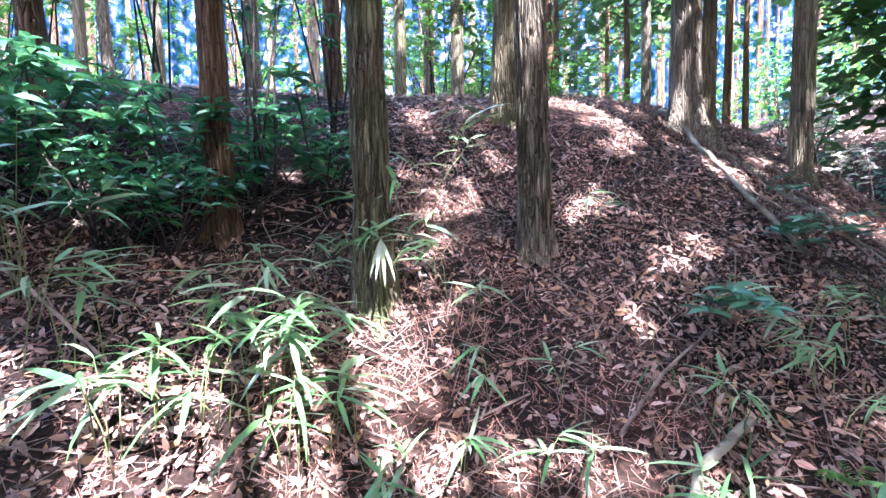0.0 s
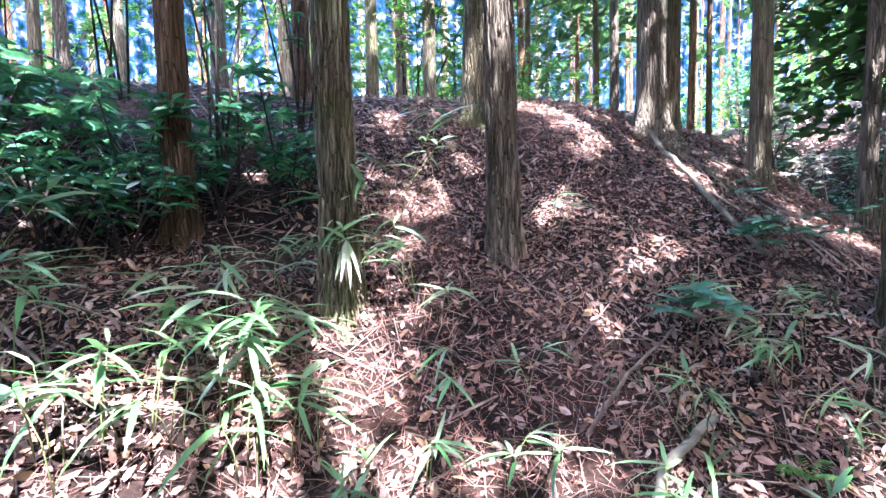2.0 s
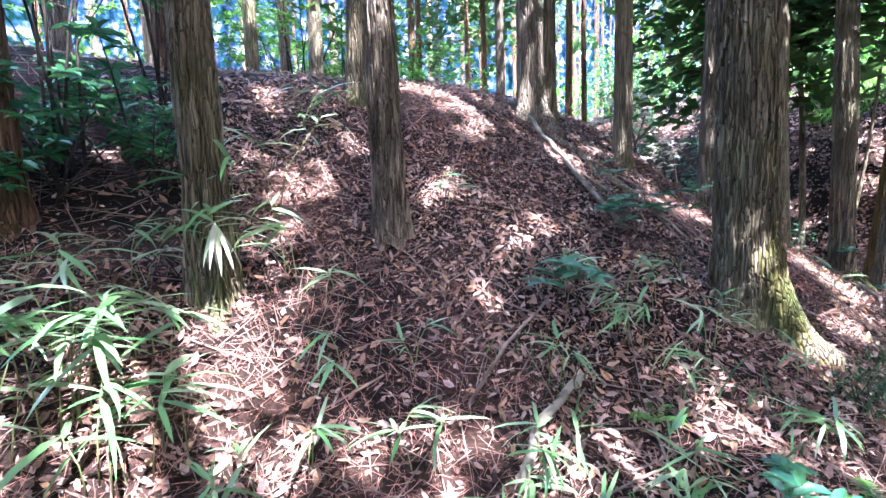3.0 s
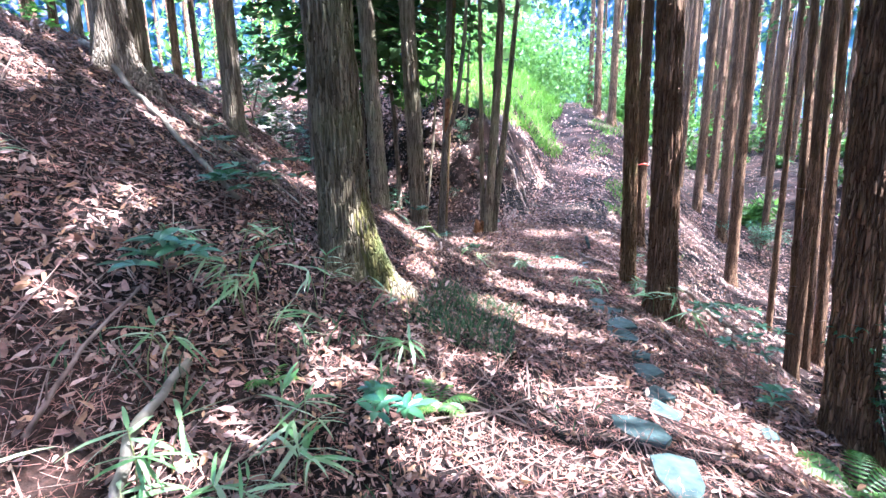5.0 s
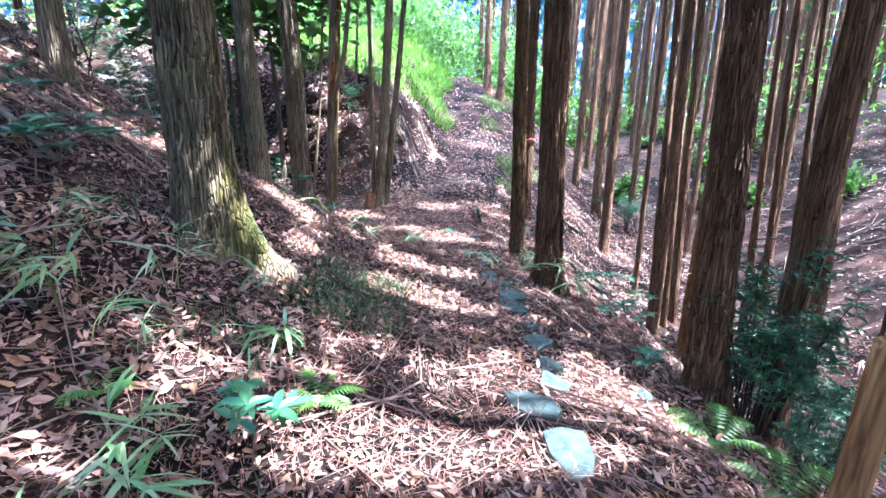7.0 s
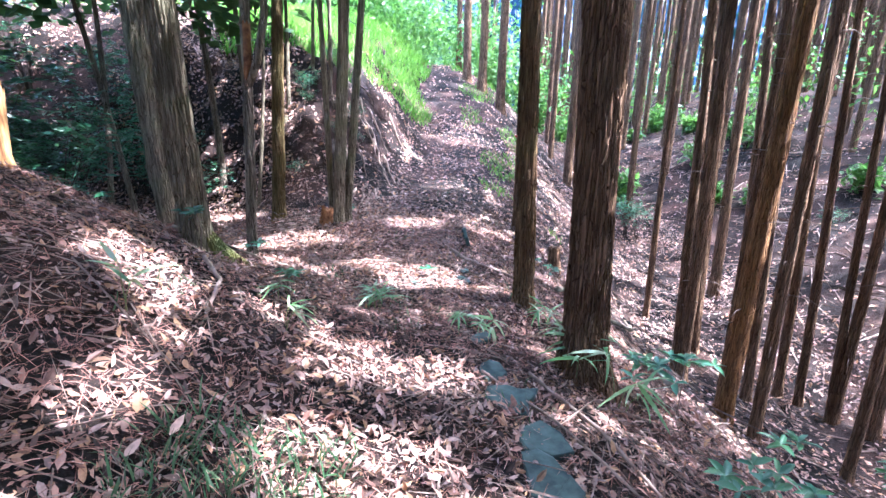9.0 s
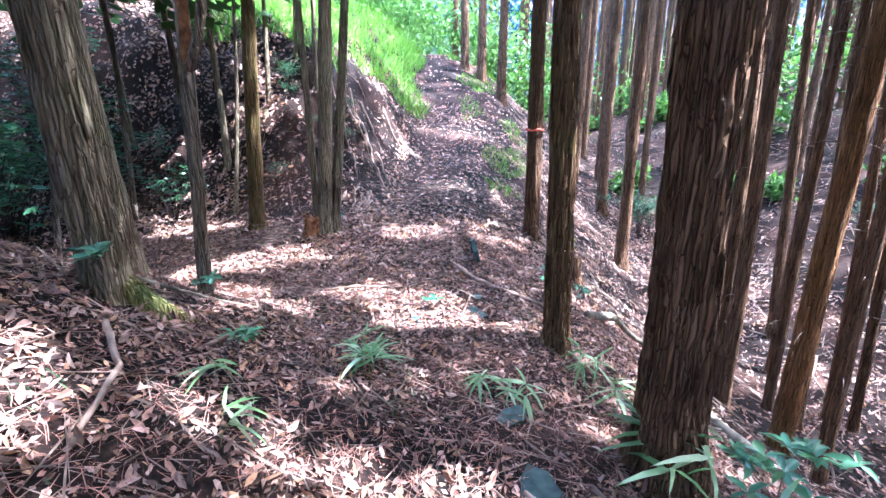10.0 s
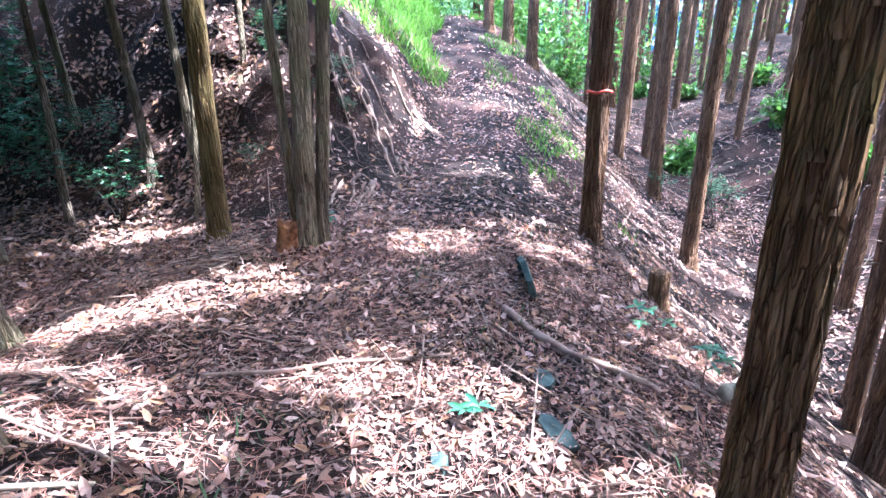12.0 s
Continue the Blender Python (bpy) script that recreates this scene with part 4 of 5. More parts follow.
def undergrowth():
    rng, nr = random.Random(5), np.random.default_rng(5)
    zones = [  # u from, to, v from, to, count, meshes, scale from, to
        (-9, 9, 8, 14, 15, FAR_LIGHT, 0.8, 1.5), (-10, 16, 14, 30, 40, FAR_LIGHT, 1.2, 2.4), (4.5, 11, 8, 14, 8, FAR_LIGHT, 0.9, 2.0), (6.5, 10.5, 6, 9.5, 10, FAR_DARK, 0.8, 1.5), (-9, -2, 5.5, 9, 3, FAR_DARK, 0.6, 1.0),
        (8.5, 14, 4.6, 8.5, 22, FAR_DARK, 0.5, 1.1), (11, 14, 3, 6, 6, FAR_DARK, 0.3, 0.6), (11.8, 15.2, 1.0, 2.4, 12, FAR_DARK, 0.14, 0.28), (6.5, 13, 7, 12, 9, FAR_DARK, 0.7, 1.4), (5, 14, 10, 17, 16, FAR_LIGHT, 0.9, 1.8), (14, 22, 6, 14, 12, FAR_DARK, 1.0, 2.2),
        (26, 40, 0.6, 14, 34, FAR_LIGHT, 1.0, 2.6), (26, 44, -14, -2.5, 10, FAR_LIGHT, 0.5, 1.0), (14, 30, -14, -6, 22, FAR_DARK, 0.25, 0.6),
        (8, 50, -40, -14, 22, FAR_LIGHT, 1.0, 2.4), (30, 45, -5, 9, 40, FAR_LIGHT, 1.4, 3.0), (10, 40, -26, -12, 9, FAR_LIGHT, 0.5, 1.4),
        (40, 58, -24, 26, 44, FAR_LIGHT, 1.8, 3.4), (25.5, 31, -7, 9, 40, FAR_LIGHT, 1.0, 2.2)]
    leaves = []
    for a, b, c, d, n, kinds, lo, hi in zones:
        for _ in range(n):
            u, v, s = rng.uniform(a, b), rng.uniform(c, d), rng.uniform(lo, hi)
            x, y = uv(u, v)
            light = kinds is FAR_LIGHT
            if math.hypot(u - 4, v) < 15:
                bush(x, y, rng.choice(kinds), "green undergrowth between distant trunks, leaves tinted as if sunlit" if light else "undergrowth in the hollow, leaves tinted dark as if in shade", "distant undergrowth", rng.uniform(0, 6), s)
            else:
                q = nr.normal(size=(240, 3)) * (0.55, 0.55, 0.5) * s
                leaves.append(q + np.array((x, y, z_at(x, y) + 1.0 * s)))
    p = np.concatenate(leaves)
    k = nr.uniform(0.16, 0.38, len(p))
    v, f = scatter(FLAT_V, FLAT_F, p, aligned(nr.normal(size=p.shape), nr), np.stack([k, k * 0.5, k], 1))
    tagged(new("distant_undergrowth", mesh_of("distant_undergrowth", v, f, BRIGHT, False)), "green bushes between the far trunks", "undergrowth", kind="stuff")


undergrowth()

TRUNK_CLUMPS = [(-0.42, 2.56, 3, 0.55), (-0.3, 2.62, 3, 0.75), (-0.94, 2.17, 4, 0.5), (-0.96, 1.8, 5, 0.42), (-1.13, 1.85, 4, 0.45), (-0.63, 1.75, 4, 0.36), (-0.48, 1.9, 3, 0.34),
    (-0.78, 2.02, 4, 0.5), (-0.93, 2.47, 3, 0.34), (-1.54, 2.05, 2, 0.5), (-2.1, 2.35, 4, 0.95), (-1.95, 2.2, 3, 0.8), (-0.74, 2.68, 3, 0.28), (-0.05, 2.75, 2, 0.42),
    (0.2, 2.64, 2, 0.22), (0.03, 1.8, 2, 0.24), (0.44, 1.78, 3, 0.22), (0.2, 2.21, 2, 0.25), (0.51, 2.2, 2, 0.24)]
MOUND_CLUMPS = [(1.1, 3.33, 2, 0.26), (1.75, 2.1, 3, 0.3), (2.1, 2.35, 2, 0.3), (-0.15, 3.3, 3, 0.85), (0.15, 4.3, 2, 0.55), (1.95, 2.4, 2, 0.3), (1.47, 1.45, 5, 0.22),
    (0.95, 1.62, 4, 0.22), (1.67, 2.15, 3, 0.3), (6.5, 0.72, 2, 0.2), (6.2, 2.29, 2, 0.12), (5.42, 0.42, 4, 0.42), (5.36, 0.2, 3, 0.36), (5.89, 2.13, 4, 0.14),
    (4.06, 2.64, 2, 0.25), (4.72, 2.23, 2, 0.18), (5.77, 2.0, 4, 0.18), (6.02, 1.37, 3, 0.14), (6.03, 1.14, 3, 0.14)]
PATH_CLUMPS = [(6.3, 0.6, 3, 0.22), (5.09, 2.39, 2, 0.2), (6.75, 0.72, 3, 0.2), (2.6, 1.75, 3, 0.2), (1.2, 1.95, 3, 0.28), (1.35, 1.25, 4, 0.2), (1.0, 1.3, 4, 0.2),
    (1.75, 1.85, 3, 0.26), (2.25, 2.05, 3, 0.3), (1.55, 2.5, 3, 0.3), (0.75, 1.45, 3, 0.2), (2.35, 1.5, 3, 0.16), (-0.2, 1.62, 3, 0.28), (-1.3, 1.7, 4, 0.45),
    (-0.85, 1.95, 4, 0.45), (-0.6, 2.3, 3, 0.4), (-1.75, 2.0, 3, 0.5)]
CLUMPS = TRUNK_CLUMPS + MOUND_CLUMPS + PATH_CLUMPS
for i, (x, y, n, h) in enumerate(CLUMPS):
    bamboo_grass(x, y, n, h, 300 + i, size=(0.18, 0.34) if h > 0.3 else (0.12, 0.24))

BLEACHED_LEAF = mesh_of("bleached_leaf", BLADE_V, BLADE_F, leaf_material("bleached_bamboo_leaf", [(0.4, 0.42, 0.3), (0.55, 0.52, 0.4), (0.36, 0.4, 0.22)], 0.3, 0.4, island=False))


def bleached_bamboo(x, y, tall, leaves, seed):
    """One bent bamboo stalk whose pale leaves hang down in a fan."""
    rng = random.Random(seed)
    t = thing("bamboo_grass", x, y, z_at(x, y), "dwarf bamboo with bleached leaves drooping before a trunk", "bamboo grass", "bamboo grass clumps")
    top = Vector((0.03, -0.06, tall))
    v, f = tube([(0, 0, -0.02), (0.02, 0.0, tall * 0.6), top], [0.0035, 0.003, 0.002], 5)
    stalk = piece("stalk", mesh_of("stalk", v, f, STALK), t)
    for k in range(leaves):
        a = 2 * math.pi * k / leaves + rng.uniform(-0.2, 0.2)
        ln = rng.uniform(0.17, 0.27)
        piece("leaf", BLEACHED_LEAF, stalk, m=leaf_pose(top, (0.42 * math.cos(a), 0.42 * math.sin(a), rng.uniform(-1.2, -0.6)), ln, ln * 0.1, rng, 0.5))


bleached_bamboo(-0.36, 2.5, 0.5, 13, 1)

for i, (x, y, h, w, lf) in enumerate([(1.45, 2.3, 0.26, 5, 0.1), (2.42, 3.0, 0.24, 4, 0.09), (2.25, 2.95, 0.2, 3, 0.08), (2.75, 2.75, 0.4, 4, 0.08), (2.5, 3.35, 0.3, 3, 0.07),
                                      (1.72, 1.17, 0.2, 3, 0.08), (1.8, 1.3, 0.14, 2, 0.07), (5.55, -0.08, 0.3, 4, 0.09), (5.75, -0.3, 0.35, 4, 0.09), (3.87, -0.48, 0.16, 2, 0.08),
                                      (4.07, 3.6, 0.4, 3, 0.09), (5.2, 3.2, 0.25, 3, 0.07), (4.65, -0.45, 0.4, 4, 0.07), (4.4, -0.35, 0.3, 3, 0.07), (7.2, 2.0, 0.1, 1, 0.06),
                                      (6.15, 3.4, 0.14, 2, 0.06), (5.35, 2.6, 0.12, 2, 0.07), (8.9, 1.05, 0.2, 3, 0.06), (8.4, 0.75, 0.25, 3, 0.06), (9.55, 4.2, 0.25, 3, 0.07)]):
    sapling(x, y, h * 1.25, w + 1, lf * 1.4, 500 + i)


def fern(x, y, fronds, size, seed):
    rng = random.Random(seed)
    t = thing("fern", x, y, z_at(x, y), "bright green fern with feathered fronds", "fern", "ferns")
    verts, faces = [], []
    for i in range(13):
        k = i / 13
        cz = 0.35 * math.sin(k * 2.4)
        for s in (-1, 1):
            w = 0.3 * math.sin(math.pi * (0.12 + 0.85 * k)) ** 0.8
            o = len(verts)
            verts += [(k, 0, cz), (k + 0.07, 0, cz + 0.02), (k + 0.16, s * w * 0.7, cz - 0.02), (k + 0.2, s * w, cz - 0.06), (k + 0.07, s * w * 0.6, cz)]
            faces.append((o, o + 1, o + 2, o + 3, o + 4) if s < 0 else (o + 4, o + 3, o + 2, o + 1, o))
    v, f = tube([(0, 0, 0), (0.5, 0, 0.33), (1.05, 0, 0.2)], [0.012, 0.008, 0.003], 4)
    verts, faces = join([(verts, faces), (v, f)])
    me = mesh_of("frond", verts, faces, BRIGHT, False)
    for k in range(fronds):
        s = size * rng.uniform(0.75, 1.1)
        piece("frond", me, t, m=pose(0, 0, 0, rng.uniform(-12, 12), 0, 360 * k / fronds + rng.uniform(-15, 15)) @ Matrix.Scale(s, 4))
    return t


for i, (x, y, n, s) in enumerate([(2.16, 1.15, 6, 0.2), (3.3, -0.85, 6, 0.3), (3.0, -1.1, 5, 0.28), (1.6, 1.75, 4, 0.16)]):
    fern(x, y, n, s, 700 + i)


# ---- grass of the sunny bank and small tufts ----
def grass(name, label, count, area, size, seed, edge=None, material=GRASS):
    rng = np.random.default_rng(seed)
    u, v = rng.uniform(area[0], area[1], count), rng.uniform(area[2], area[3], count)
    if edge:
        keep = edge(u, v)
        u, v = u[keep], v[keep]
    x, y = CU * u - SU * v, SU * u + CU * v
    p = np.stack([x, y, height(x, y) - 0.01], 1)
    a = rng.uniform(0, 6.28, len(x))
    way = np.stack([np.cos(a) * 0.5, np.sin(a) * 0.5, rng.uniform(0.5, 1.4, len(x))], 1)
    s = rng.uniform(size[0], size[1], len(x))
    w, f = scatter(BLADE_V, BLADE_F, p, aligned(way, rng), np.stack([s, s * 0.07, s * 1.5], 1))
    return tagged(new(name, mesh_of(name, w, f, material, False)), label, "grass", kind="stuff")


grass("grass", "bright sunlit grass over the far bank", 42000, (14.5, 30, -1.6, 12), (0.2, 0.5), 41,
      lambda u, v: (v < 0.31 * u) & (v > -0.35 + 0.25 * np.sin(u * 1.3) + 1.0 * (1 - step(15, 18.5, u)) * 1.8))
grass("grass", "low grass along the rising path", 5000, (13, 27, -3.6, -1.6), (0.08, 0.25), 42, lambda u, v: np.sin(u * 2.1) + np.sin(v * 3 + u) > 0.2)
grass("grass", "small weeds and grass beside the path", 2600, (2.5, 13, -1.4, 1.3), (0.04, 0.13), 43, lambda u, v: np.sin(u * 2.7 + 1) * np.sin(v * 3.1 + u * 0.8) > 0.52, WEED)
grass("grass", "low grass tuft at the foot of the mound", 1100, (3.0, 4.3, 0.1, 0.8), (0.05, 0.16), 44, None, WEED)
grass("grass", "sparse green grass at the foot of the mound", 600, (1.2, 3.4, 0.4, 2.0), (0.05, 0.2), 45, lambda u, v: np.sin(u * 4 + 1) * np.sin(v * 5) > 0.3, WEED)


# ---- fallen wood ----
def fallen(name, points, radius, material, label, category, seed, twigs=0, taper=0.6, sink=0.2):
    rng = random.Random(seed)
    pts = []
    for i in range(len(points) - 1):
        (x0, y0, h0), (x1, y1, h1) = points[i], points[i + 1]
        for k in range(6):
            s = k / 6
            pts.append((x0 + (x1 - x0) * s, y0 + (y1 - y0) * s, h0 + (h1 - h0) * s))
    pts.append(points[-1])
    way = [Vector((x + rng.uniform(-1, 1) * radius * 0.4, y + rng.uniform(-1, 1) * radius * 0.4, z_at(x, y) + h + radius * (1 - sink))) for x, y, h in pts]
    n = len(way)
    base = way[0].copy()
    rad = [radius * (1 - (1 - taper) * i / (n - 1)) for i in range(n)]
    t = thing(name, *base, label, category, "fallen wood")
    v, f = tube([p - base for p in way], rad, 12, 0.07, seed)
    piece("stem", mesh_of("stem", v, f, material), t)
    for _ in range(twigs):
        i = rng.randrange(2, n)
        d = Vector((rng.gauss(0, 1), rng.gauss(0, 1), abs(rng.gauss(0.3, 0.4)))).normalized() * rng.uniform(0.08, 0.3)
        o = way[i] - base
        v, f = tube([o, o + d * 0.5 + Vector((0, 0, 0.02)), o + d], [radius * 0.35, radius * 0.25, radius * 0.1], 6)
        piece("twig", mesh_of("twig", v, f, material), t)
    return t


GREY_LOG = plain_material("weathered_log", (0.09, 0.075, 0.055), (0.24, 0.2, 0.15), 1.0, 0.9, 0.5, (8, 8, 8))
fallen("fallen_log", [(2.57, 5.3, 0.05), (2.57, 4.75, 0.04), (2.5, 3.9, 0.03), (2.42, 3.02, 0.03)], 0.029, GREY_LOG, "long thin weathered log lying down the mound", "log", 1, 3)
fallen("fallen_log", [(2.8, 4.6, 0.0), (2.95, 4.0, 0.03), (3.05, 3.3, 0.03)], 0.022, BARK, "sawn log lying on the flank of the mound", "log", 2, 0, 0.95)
fallen("fallen_log", [(3.05, 4.8, 0.0), (3.4, 4.4, 0.02), (3.6, 3.9, 0.02)], 0.016, BARK, "thin fallen stem on the flank of the mound", "log", 3, 2)
fallen("dead_branch", [(0.8, 1.55, 0.02), (0.95, 1.72, 0.06), (1.32, 1.96, 0.02)], 0.022, GREY_LOG, "bare grey branch lying on the litter", "branch", 4, 0, 0.85)
fallen("dead_branch", [(0.72, 1.91, 0.03), (1.01, 2.14, 0.05), (1.37, 2.37, 0.06)], 0.011, TWIG, "crooked thin dead branch on the litter", "branch", 5, 2)
fallen("dead_branch", [(-2.4, 2.5, 0.1), (-1.84, 2.21, 0.06), (-1.4, 1.97, 0.03)], 0.012, TWIG, "thin straight dead branch on the litter", "branch", 6, 1)
fallen("dead_branch", [(5.15, 1.05, 0.02), (4.77, 0.64, 0.03), (4.3, 0.15, 0.02)], 0.011, TWIG, "thin dark branch across the path's edge", "branch", 7, 1)
fallen("dead_branch", [(6.05, 2.93, 0.02), (5.65, 2.8, 0.04), (5.2, 2.68, 0.02)], 0.014, TWIG, "short dark branch on the path", "branch", 8, 0)
fallen("dead_branch", [(5.5, 3.75, 0.03), (5.9, 3.4, 0.03), (6.25, 3.1, 0.02)], 0.014, GREY_LOG, "pale thin branch at the foot of a cedar", "branch", 9, 0)
fallen("dead_branch", [(7.05, 3.45, 0.01), (7.37, 2.99, 0.02), (7.8, 2.3, 0.01)], 0.014, TWIG, "thin branch lying across the path", "branch", 10, 1)
fallen("dead_branch", [(6.35, 3.7, 0.02), (6.36, 3.41, 0.02), (6.36, 3.0, 0.02)], 0.01, TWIG, "thin branch in the litter", "branch", 11, 1)
fallen("fallen_log", [(8.55, 2.1, 0.0), (8.1, 1.6, 0.02), (8.05, 1.05, 0.02)], 0.03, TWIG, "dark rotting stem at the path's edge", "log", 12, 1)
fallen("fallen_log", [(8.4, 0.6, 0.02), (9.2, 0.2, 0.05), (10.4, -0.7, 0.05)], 0.05, GREY_LOG, "fallen trunk over the slope below the path", "log", 13, 2)
fallen("fallen_log", [(6.6, -0.5, 0.03), (7.4, -0.3, 0.06), (8.4, -0.6, 0.03)], 0.045, GREY_LOG, "pale fallen trunk on the slope below the path", "log", 14, 2)
fallen("dead_branch", [(5.0, 3.0, 0.03), (4.8, 2.7, 0.03), (4.4, 2.45, 0.02)], 0.016, TWIG, "crooked brown branch on the litter", "branch", 15, 0)
fallen("dead_branch", [(3.1, 1.0, 0.02), (2.6, 0.8, 0.02), (2.1, 0.95, 0.02)], 0.008, TWIG, "thin pale stick on the path", "branch", 16, 0)
fallen("dead_branch", [(5.3, 0.75, 0.03), (4.6, 0.25, 0.04), (4.2, -0.1, 0.02)], 0.012, TWIG, "straight dead stick beside flat stones", "branch", 17, 0)

rk = random.Random(61)
for k in range(16):
    q = rk.random()
    bx, by, a, ln = 2.55 + 0.75 * q + rk.gauss(0, 0.16), 5.0 - 1.9 * q + rk.gauss(0, 0.15), rk.gauss(-1.2, 0.45), rk.uniform(0.3, 0.8)
    fallen("dead_branch", [(bx, by, 0.0), (bx + math.cos(a) * ln * 0.5, by + math.sin(a) * ln * 0.5, 0.03), (bx + math.cos(a) * ln, by + math.sin(a) * ln, 0.01)],
           rk.uniform(0.006, 0.013), rk.choice((TWIG, GREY_LOG)), "short dead branch on the flank of the mound", "branch", 62 + k, rk.randint(0, 2))


def brush_pile(x, y, seed):
    rng = random.Random(seed)
    t = thing("brush_pile", x, y, z_at(x, y), "low heap of dead cedar twigs by the bank", "brushwood")
    for _ in range(46):
        a, ln = rng.uniform(0, 6.28), rng.uniform(0.25, 0.7)
        px, py = rng.gauss(0, 0.32), rng.gauss(0, 0.22)
        h = z_at(x + px, y + py) - t.location.z + rng.uniform(0, 0.14)
        d = Vector((math.cos(a), math.sin(a), rng.uniform(-0.2, 0.2))) * ln
        v, f = tube([(px, py, h), Vector((px, py, h + 0.03)) + d * 0.5, Vector((px, py, h)) + d], [0.007, 0.006, 0.002], 5)
        piece("twig", mesh_of("twig", v, f, TWIG), t)


brush_pile(8.95, 4.85, 3)
brush_pile(8.5, 4.95, 4)


# ---- stones, stumps, post, tape ----
def slab(x, y, rx, ry, turn, seed, tilt=0.0, thick=0.07, proud=0.034):
    rng = random.Random(seed)
    n, rings = 7, []
    out = [rng.uniform(0.66, 1.15) for _ in range(n)]
    for s, z in ((0.9, -thick), (1.0, -0.012), (0.985, -0.003), (0.9, 0.0)):
        rings.append([(rx * out[k] * s * math.cos(6.283 * k / n), ry * out[k] * s * math.sin(6.283 * k / n), z + rng.uniform(-0.004, 0.004)) for k in range(n)])
    verts = [p for r in rings for p in r] + [(0, 0, 0.004)]
    faces = [(i * n + k, i * n + (k + 1) % n, (i + 1) * n + (k + 1) % n, (i + 1) * n + k) for i in range(3) for k in range(n)]
    faces += [(3 * n + k, 3 * n + (k + 1) % n, 4 * n) for k in range(n)]
    ob = new("flat_stone", mesh_of("flat_stone", verts, faces, SLATE, False))
    ob.matrix_basis = pose(x, y, z_at(x, y) + proud, tilt, 0, turn)
    return tagged(ob, "flat blue-grey slate set along the path's edge", "stone", "path edging stones")


for i, (x, y, rx, ry, a) in enumerate(STONES):
    slab(x, y, rx, ry, a, 60 + i, tilt=random.Random(i).uniform(-6, 6))
upright = slab(9.05, 1.98, 0.32, 0.14, 18, 95, tilt=76, thick=0.05, proud=0.1)
tagged(upright, "upright slate edging slab beside the path")


def stump(x, y, r, h, material, label, seed, lean=(0, 0), ragged=0.06):
    rng = random.Random(seed)
    n, verts, faces = 20, [], []
    zs = [-0.15, 0.0, 0.06, h * 0.5, h * 0.85, h]
    for j, z in enumerate(zs):
        for k in range(n):
            a = 6.283 * k / n
            rr = r * (1 + 0.4 * math.exp(-max(0, z) / 0.08) * (0.7 + 0.4 * math.cos(4 * a))) * rng.uniform(0.93, 1.07)
            dz = rng.uniform(-ragged, ragged) if j == len(zs) - 1 else 0
            verts.append((rr * math.cos(a) + lean[0] * z, rr * math.sin(a) + lean[1] * z, z + dz))
    verts.append((lean[0] * h, lean[1] * h, h - ragged * 0.8))
    for j in range(len(zs) - 1):
        for k in range(n):
            faces.append((j * n + k, j * n + (k + 1) % n, (j + 1) * n + (k + 1) % n, (j + 1) * n + k))
    top = (len(zs) - 1) * n
    faces += [(top + k, top + (k + 1) % n, len(verts) - 1) for k in range(n)]
    ob = new("tree_stump", mesh_of("tree_stump", verts, faces, material))
    ob.location = (x, y, z_at(x, y))
    return tagged(ob, label, "stump")


stump(9.2, 4.38, 0.1, 0.28, ROT, "rotten orange-brown stump leaning on a forked tree", 1, (0.05, -0.1), 0.07)
stump(10.5, 0.72, 0.1, 0.38, BARK_RED, "small dark cut stump below the path", 2, ragged=0.01)
stump(2.40, -1.04, 0.056, 1.0, BARE, "yellowish dead post with a broken top on the slope", 3, (0.02, -0.02), 0.03)
stump(4.75, 4.3, 0.05, 0.5, BARE, "pale splintered stump behind the mound", 4, (0.1, 0.0), 0.1)

forked = tree(9.33, 4.22, 0.2, 0.03, -0.05, 1, BARK_PALE, "forked greenish-grey tree with a rotten foot at the bank", 400, 0.35)
for dx, dy, d, lx, ly in ((0.1, -0.1, 0.14, 0.045, -0.085), (0.02, 0.12, 0.1, 0.0, 0.02)):
    piece("stem", trunk_mesh("stem", d / 2, (lx, ly), 9, BARK_PALE, 1, 401, 0.3), forked, m=pose(dx, dy, 0))
SLIM = [(10.92, 9.16, 0.12, -0.04, 0.03), (10.5, 7.4, 0.13, -0.02, 0.06), (10.9, 7.0, 0.12, -0.02, 0.03), (9.6, 7.9, 0.1, 0.03, 0.02), (10.1, 6.3, 0.07, 0.05, -0.06),
        (8.6, 7.6, 0.1, -0.08, 0.1), (11.8, 6.6, 0.09, 0.03, 0.02), (12.4, 5.9, 0.09, -0.02, 0.0), (12.9, 6.6, 0.08, 0.05, 0.0), (7.9, 7.4, 0.09, 0.1, 0.02)]
for i, (x, y, d, lx, ly) in enumerate(SLIM):
    tree(x, y, d, lx, ly, 1, (BARK_PALE, BARK)[i % 2], "slim understory tree in the dark hollow", 420 + i, 0.3, tall=8, low=3.6, wide=2.0, sprays=600, bow=0.12)

marked = STOOD[15]
ring = [(0.142 * math.cos(6.283 * k / 24), 0.142 * math.sin(6.283 * k / 24) + 0.036, 1.8 + 0.012 * math.sin(k)) for k in range(25)]
v, f = tube(ring, [0.016] * 25, 6)
piece("marking_tape", mesh_of("marking_tape", v, f, TAPE), marked, "red plastic marking tape")

ROOT_MOSS = bark_material("mossy_root", (0.02, 0.018, 0.008), (0.19, 0.17, 0.06), (0.3, 0.28, 0.1), 0.95)


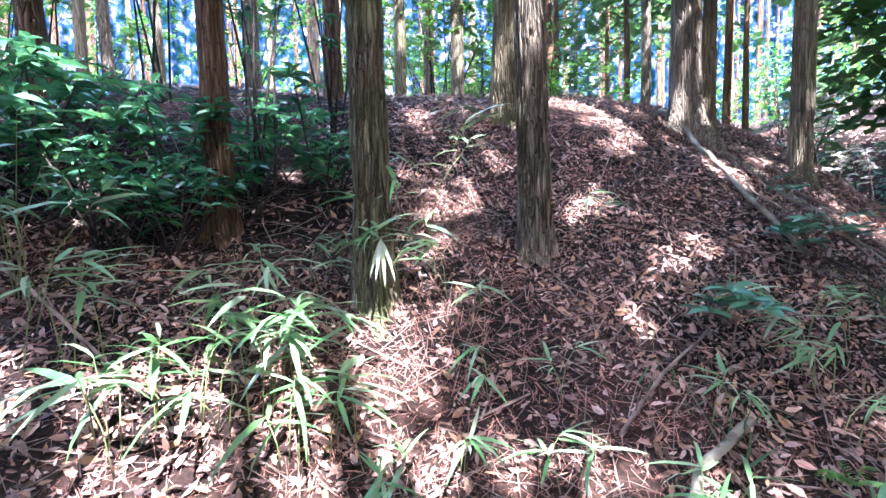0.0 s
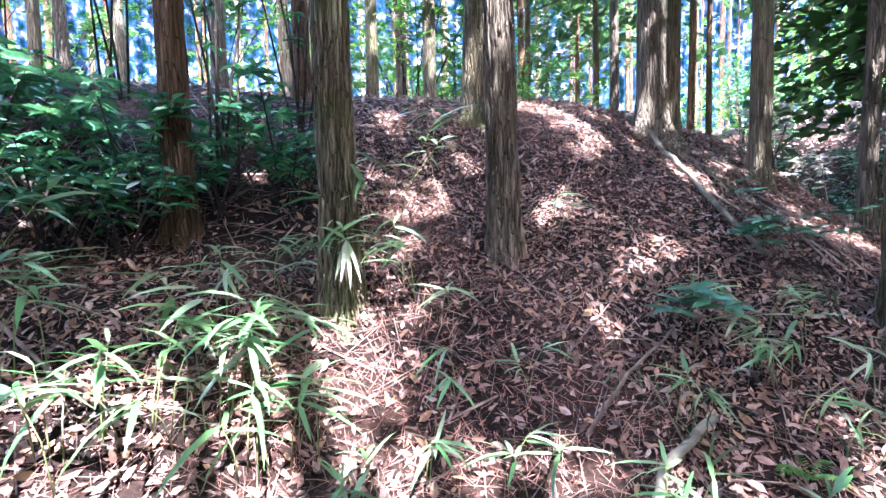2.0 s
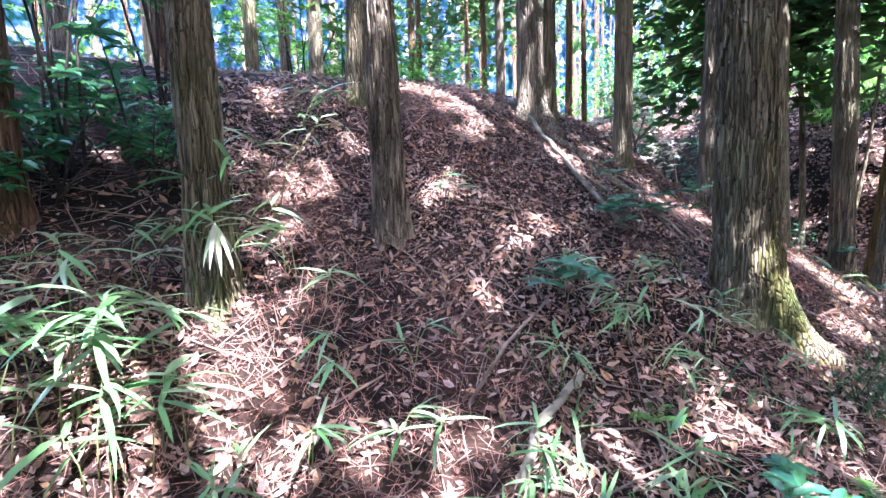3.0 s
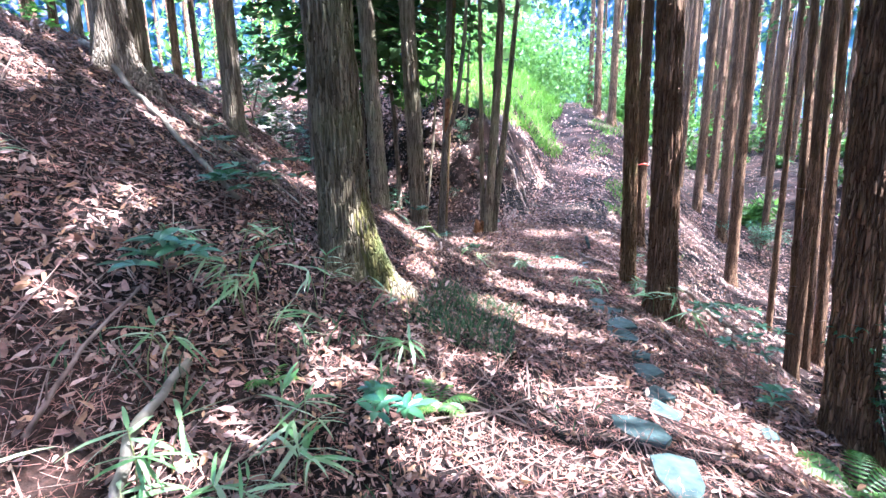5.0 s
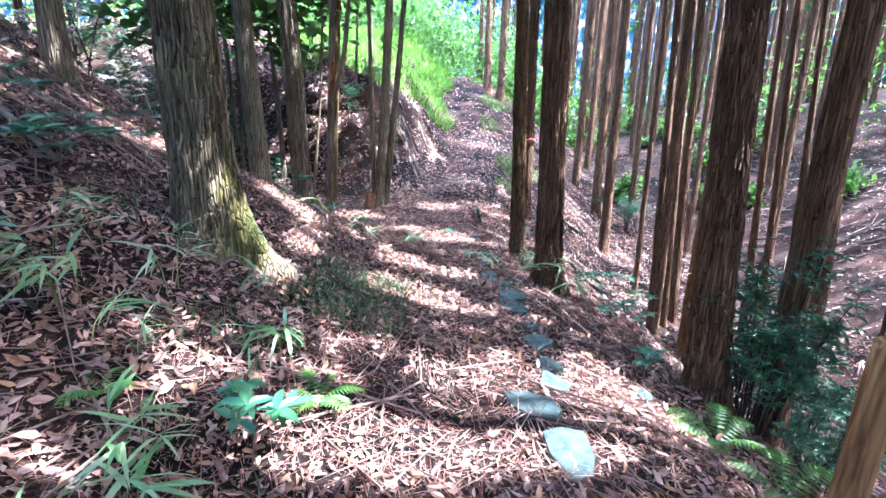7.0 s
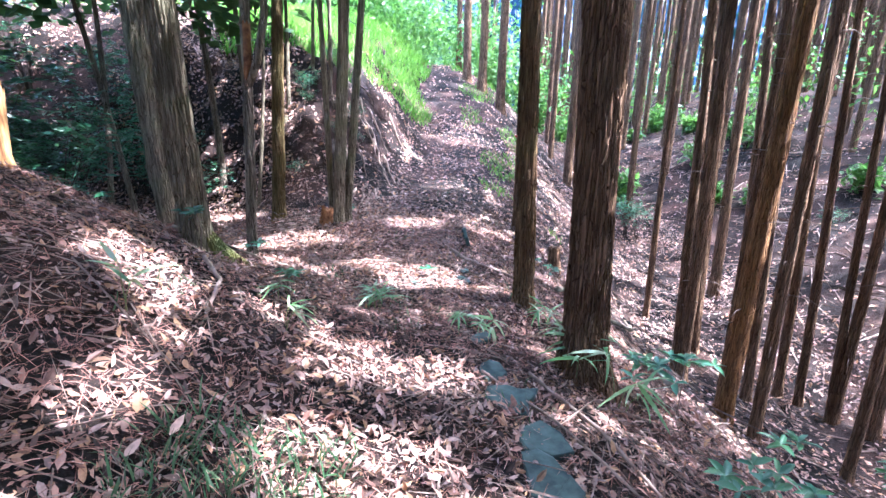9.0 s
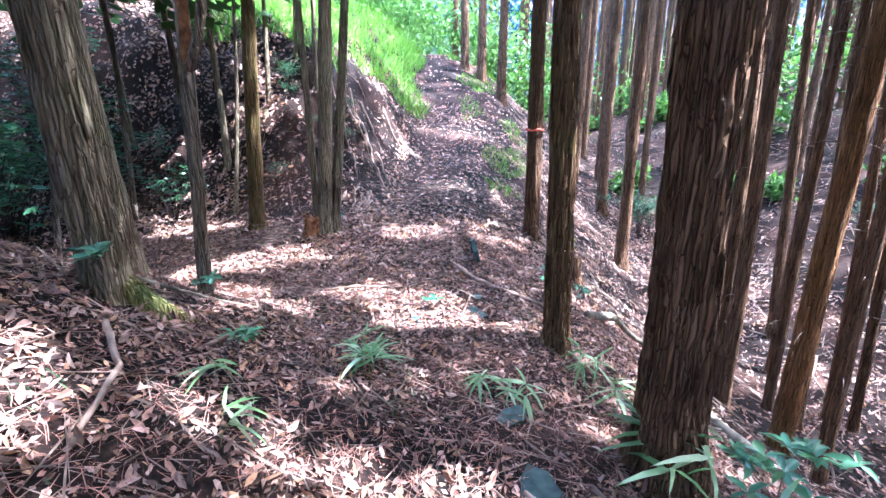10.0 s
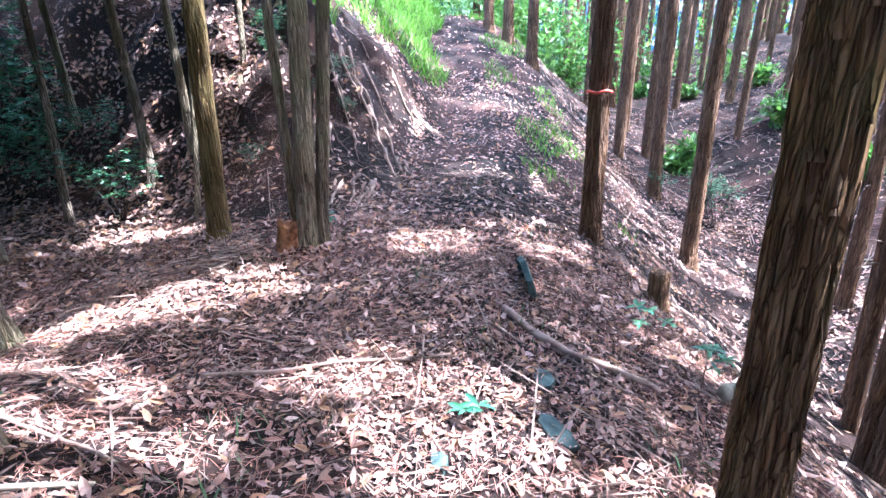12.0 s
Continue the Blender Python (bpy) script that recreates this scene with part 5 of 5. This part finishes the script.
def roots(foot, rows, rise, material, label):
    """Roots that spread from a trunk's foot over the ground: direction, reach and girth."""
    for k, (dx, dy, reach, girth) in enumerate(rows):
        line, size = [], []
        for i in range(8):
            q = i / 7
            px, py = dx * reach * q ** 1.3, dy * reach * q ** 1.3
            line.append((px, py, z_at(foot.location.x + px, foot.location.y + py) - foot.location.z + rise * (1 - q) ** 2.2 - 0.1 * q))
            size.append(girth * (1 - 0.75 * q) + 0.01)
        v, f = tube(line, size, 16, 0.09, 3 + k)
        piece("root", mesh_of("root", v, f, material), foot, label)


roots(STOOD[8], ((0.12, -1.0, 0.62, 0.135),), 0.62, ROOT_MOSS, "mossy spreading root")
roots(STOOD[8], ((-0.75, -0.65, 0.4, 0.11), (0.8, -0.55, 0.4, 0.1)), 0.5, BARK_MOSS, "")
roots(STOOD[10], ((0.6, -0.8, 0.75, 0.05), (0.2, -1.0, 0.6, 0.045), (0.95, -0.3, 0.5, 0.05)), 0.2, ROOT_MOSS, "mossy surface root")
roots(STOOD[14], ((-0.7, -0.6, 0.35, 0.08), (0.3, -0.95, 0.4, 0.08), (-0.6, 0.8, 0.3, 0.07)), 0.3, BARK_RED, "")

v, f = tube([(0.048, -0.064, 1.58), (0.075, -0.17, 1.8), (0.09, -0.26, 2.15), (0.12, -0.36, 3.0), (0.15, -0.42, 4.2)], [0.04, 0.036, 0.032, 0.026, 0.012], 10, 0.06, 5)
piece("side_stem", mesh_of("side_stem", v, f, BARK), STOOD[11])

slit_v, slit_f = [], []
for i in range(9):
    z, w = 1.08 + 0.05 * i, 0.16 * math.sin(math.pi * (i + 0.5) / 9)
    for a in (-2.4 - w, -2.4, -2.4 + w):
        q = 0.11 * (1 - 0.72 * z / 12.5) + 0.006
        slit_v.append((0.03 * z + q * math.cos(a), -0.05 * z + q * math.sin(a), z))
slit_f = [(i * 3 + k, i * 3 + k + 1, i * 3 + k + 4, i * 3 + k + 3) for i in range(8) for k in range(2)]
piece("bark_slit", mesh_of("bark_slit", slit_v, slit_f, DARK_STEM), STOOD[12], "dark open slit in the bark")


def bank_root(x, y, seed):
    rng = random.Random(seed)
    z = z_at(x, y)
    a, pts = rng.uniform(3.2, 4.6), []
    for k in range(6):
        s = k / 5
        px, py = x + math.cos(a) * s * 0.7 + rng.uniform(-0.04, 0.04), y + math.sin(a) * s * 0.7 + rng.uniform(-0.04, 0.04)
        pts.append((px - x, py - y, z_at(px, py) - z + 0.03))
    v, f = tube(pts, [0.028, 0.026, 0.022, 0.018, 0.012, 0.005], 7, 0.1, seed)
    ob = new("tree_root", mesh_of("tree_root", v, f, TWIG))
    ob.location = (x, y, z)
    tagged(ob, "bare brown root hanging out of the eroded bank", "root", "roots in the bank")


for k in range(28):
    rk = random.Random(800 + k)
    bank_root(*uv(rk.uniform(11.6, 15.5), rk.uniform(0.2, 1.6)), 800 + k)

patch_v, patch_f = [], []
for i in range(9):
    z = 1.65 + 0.06 * i
    for k in range(8):
        a = math.radians(185 + 15 * k)
        w = 0.053 * (1 - 0.72 * z / 12) + (0.004 if 0 < i < 8 and 0 < k < 7 else -0.004)
        patch_v.append((0.03 * z + 0.006 + w * math.cos(a), -0.04 * z + w * math.sin(a), z + 0.02 * math.sin(k * 2.1)))
patch_f = [(i * 8 + k, i * 8 + k + 1, (i + 1) * 8 + k + 1, (i + 1) * 8 + k) for i in range(8) for k in range(7)]
piece("bare_patch", mesh_of("bare_patch", patch_v, patch_f, ROT), STOOD[11], "orange-brown patch where the bark is gone")
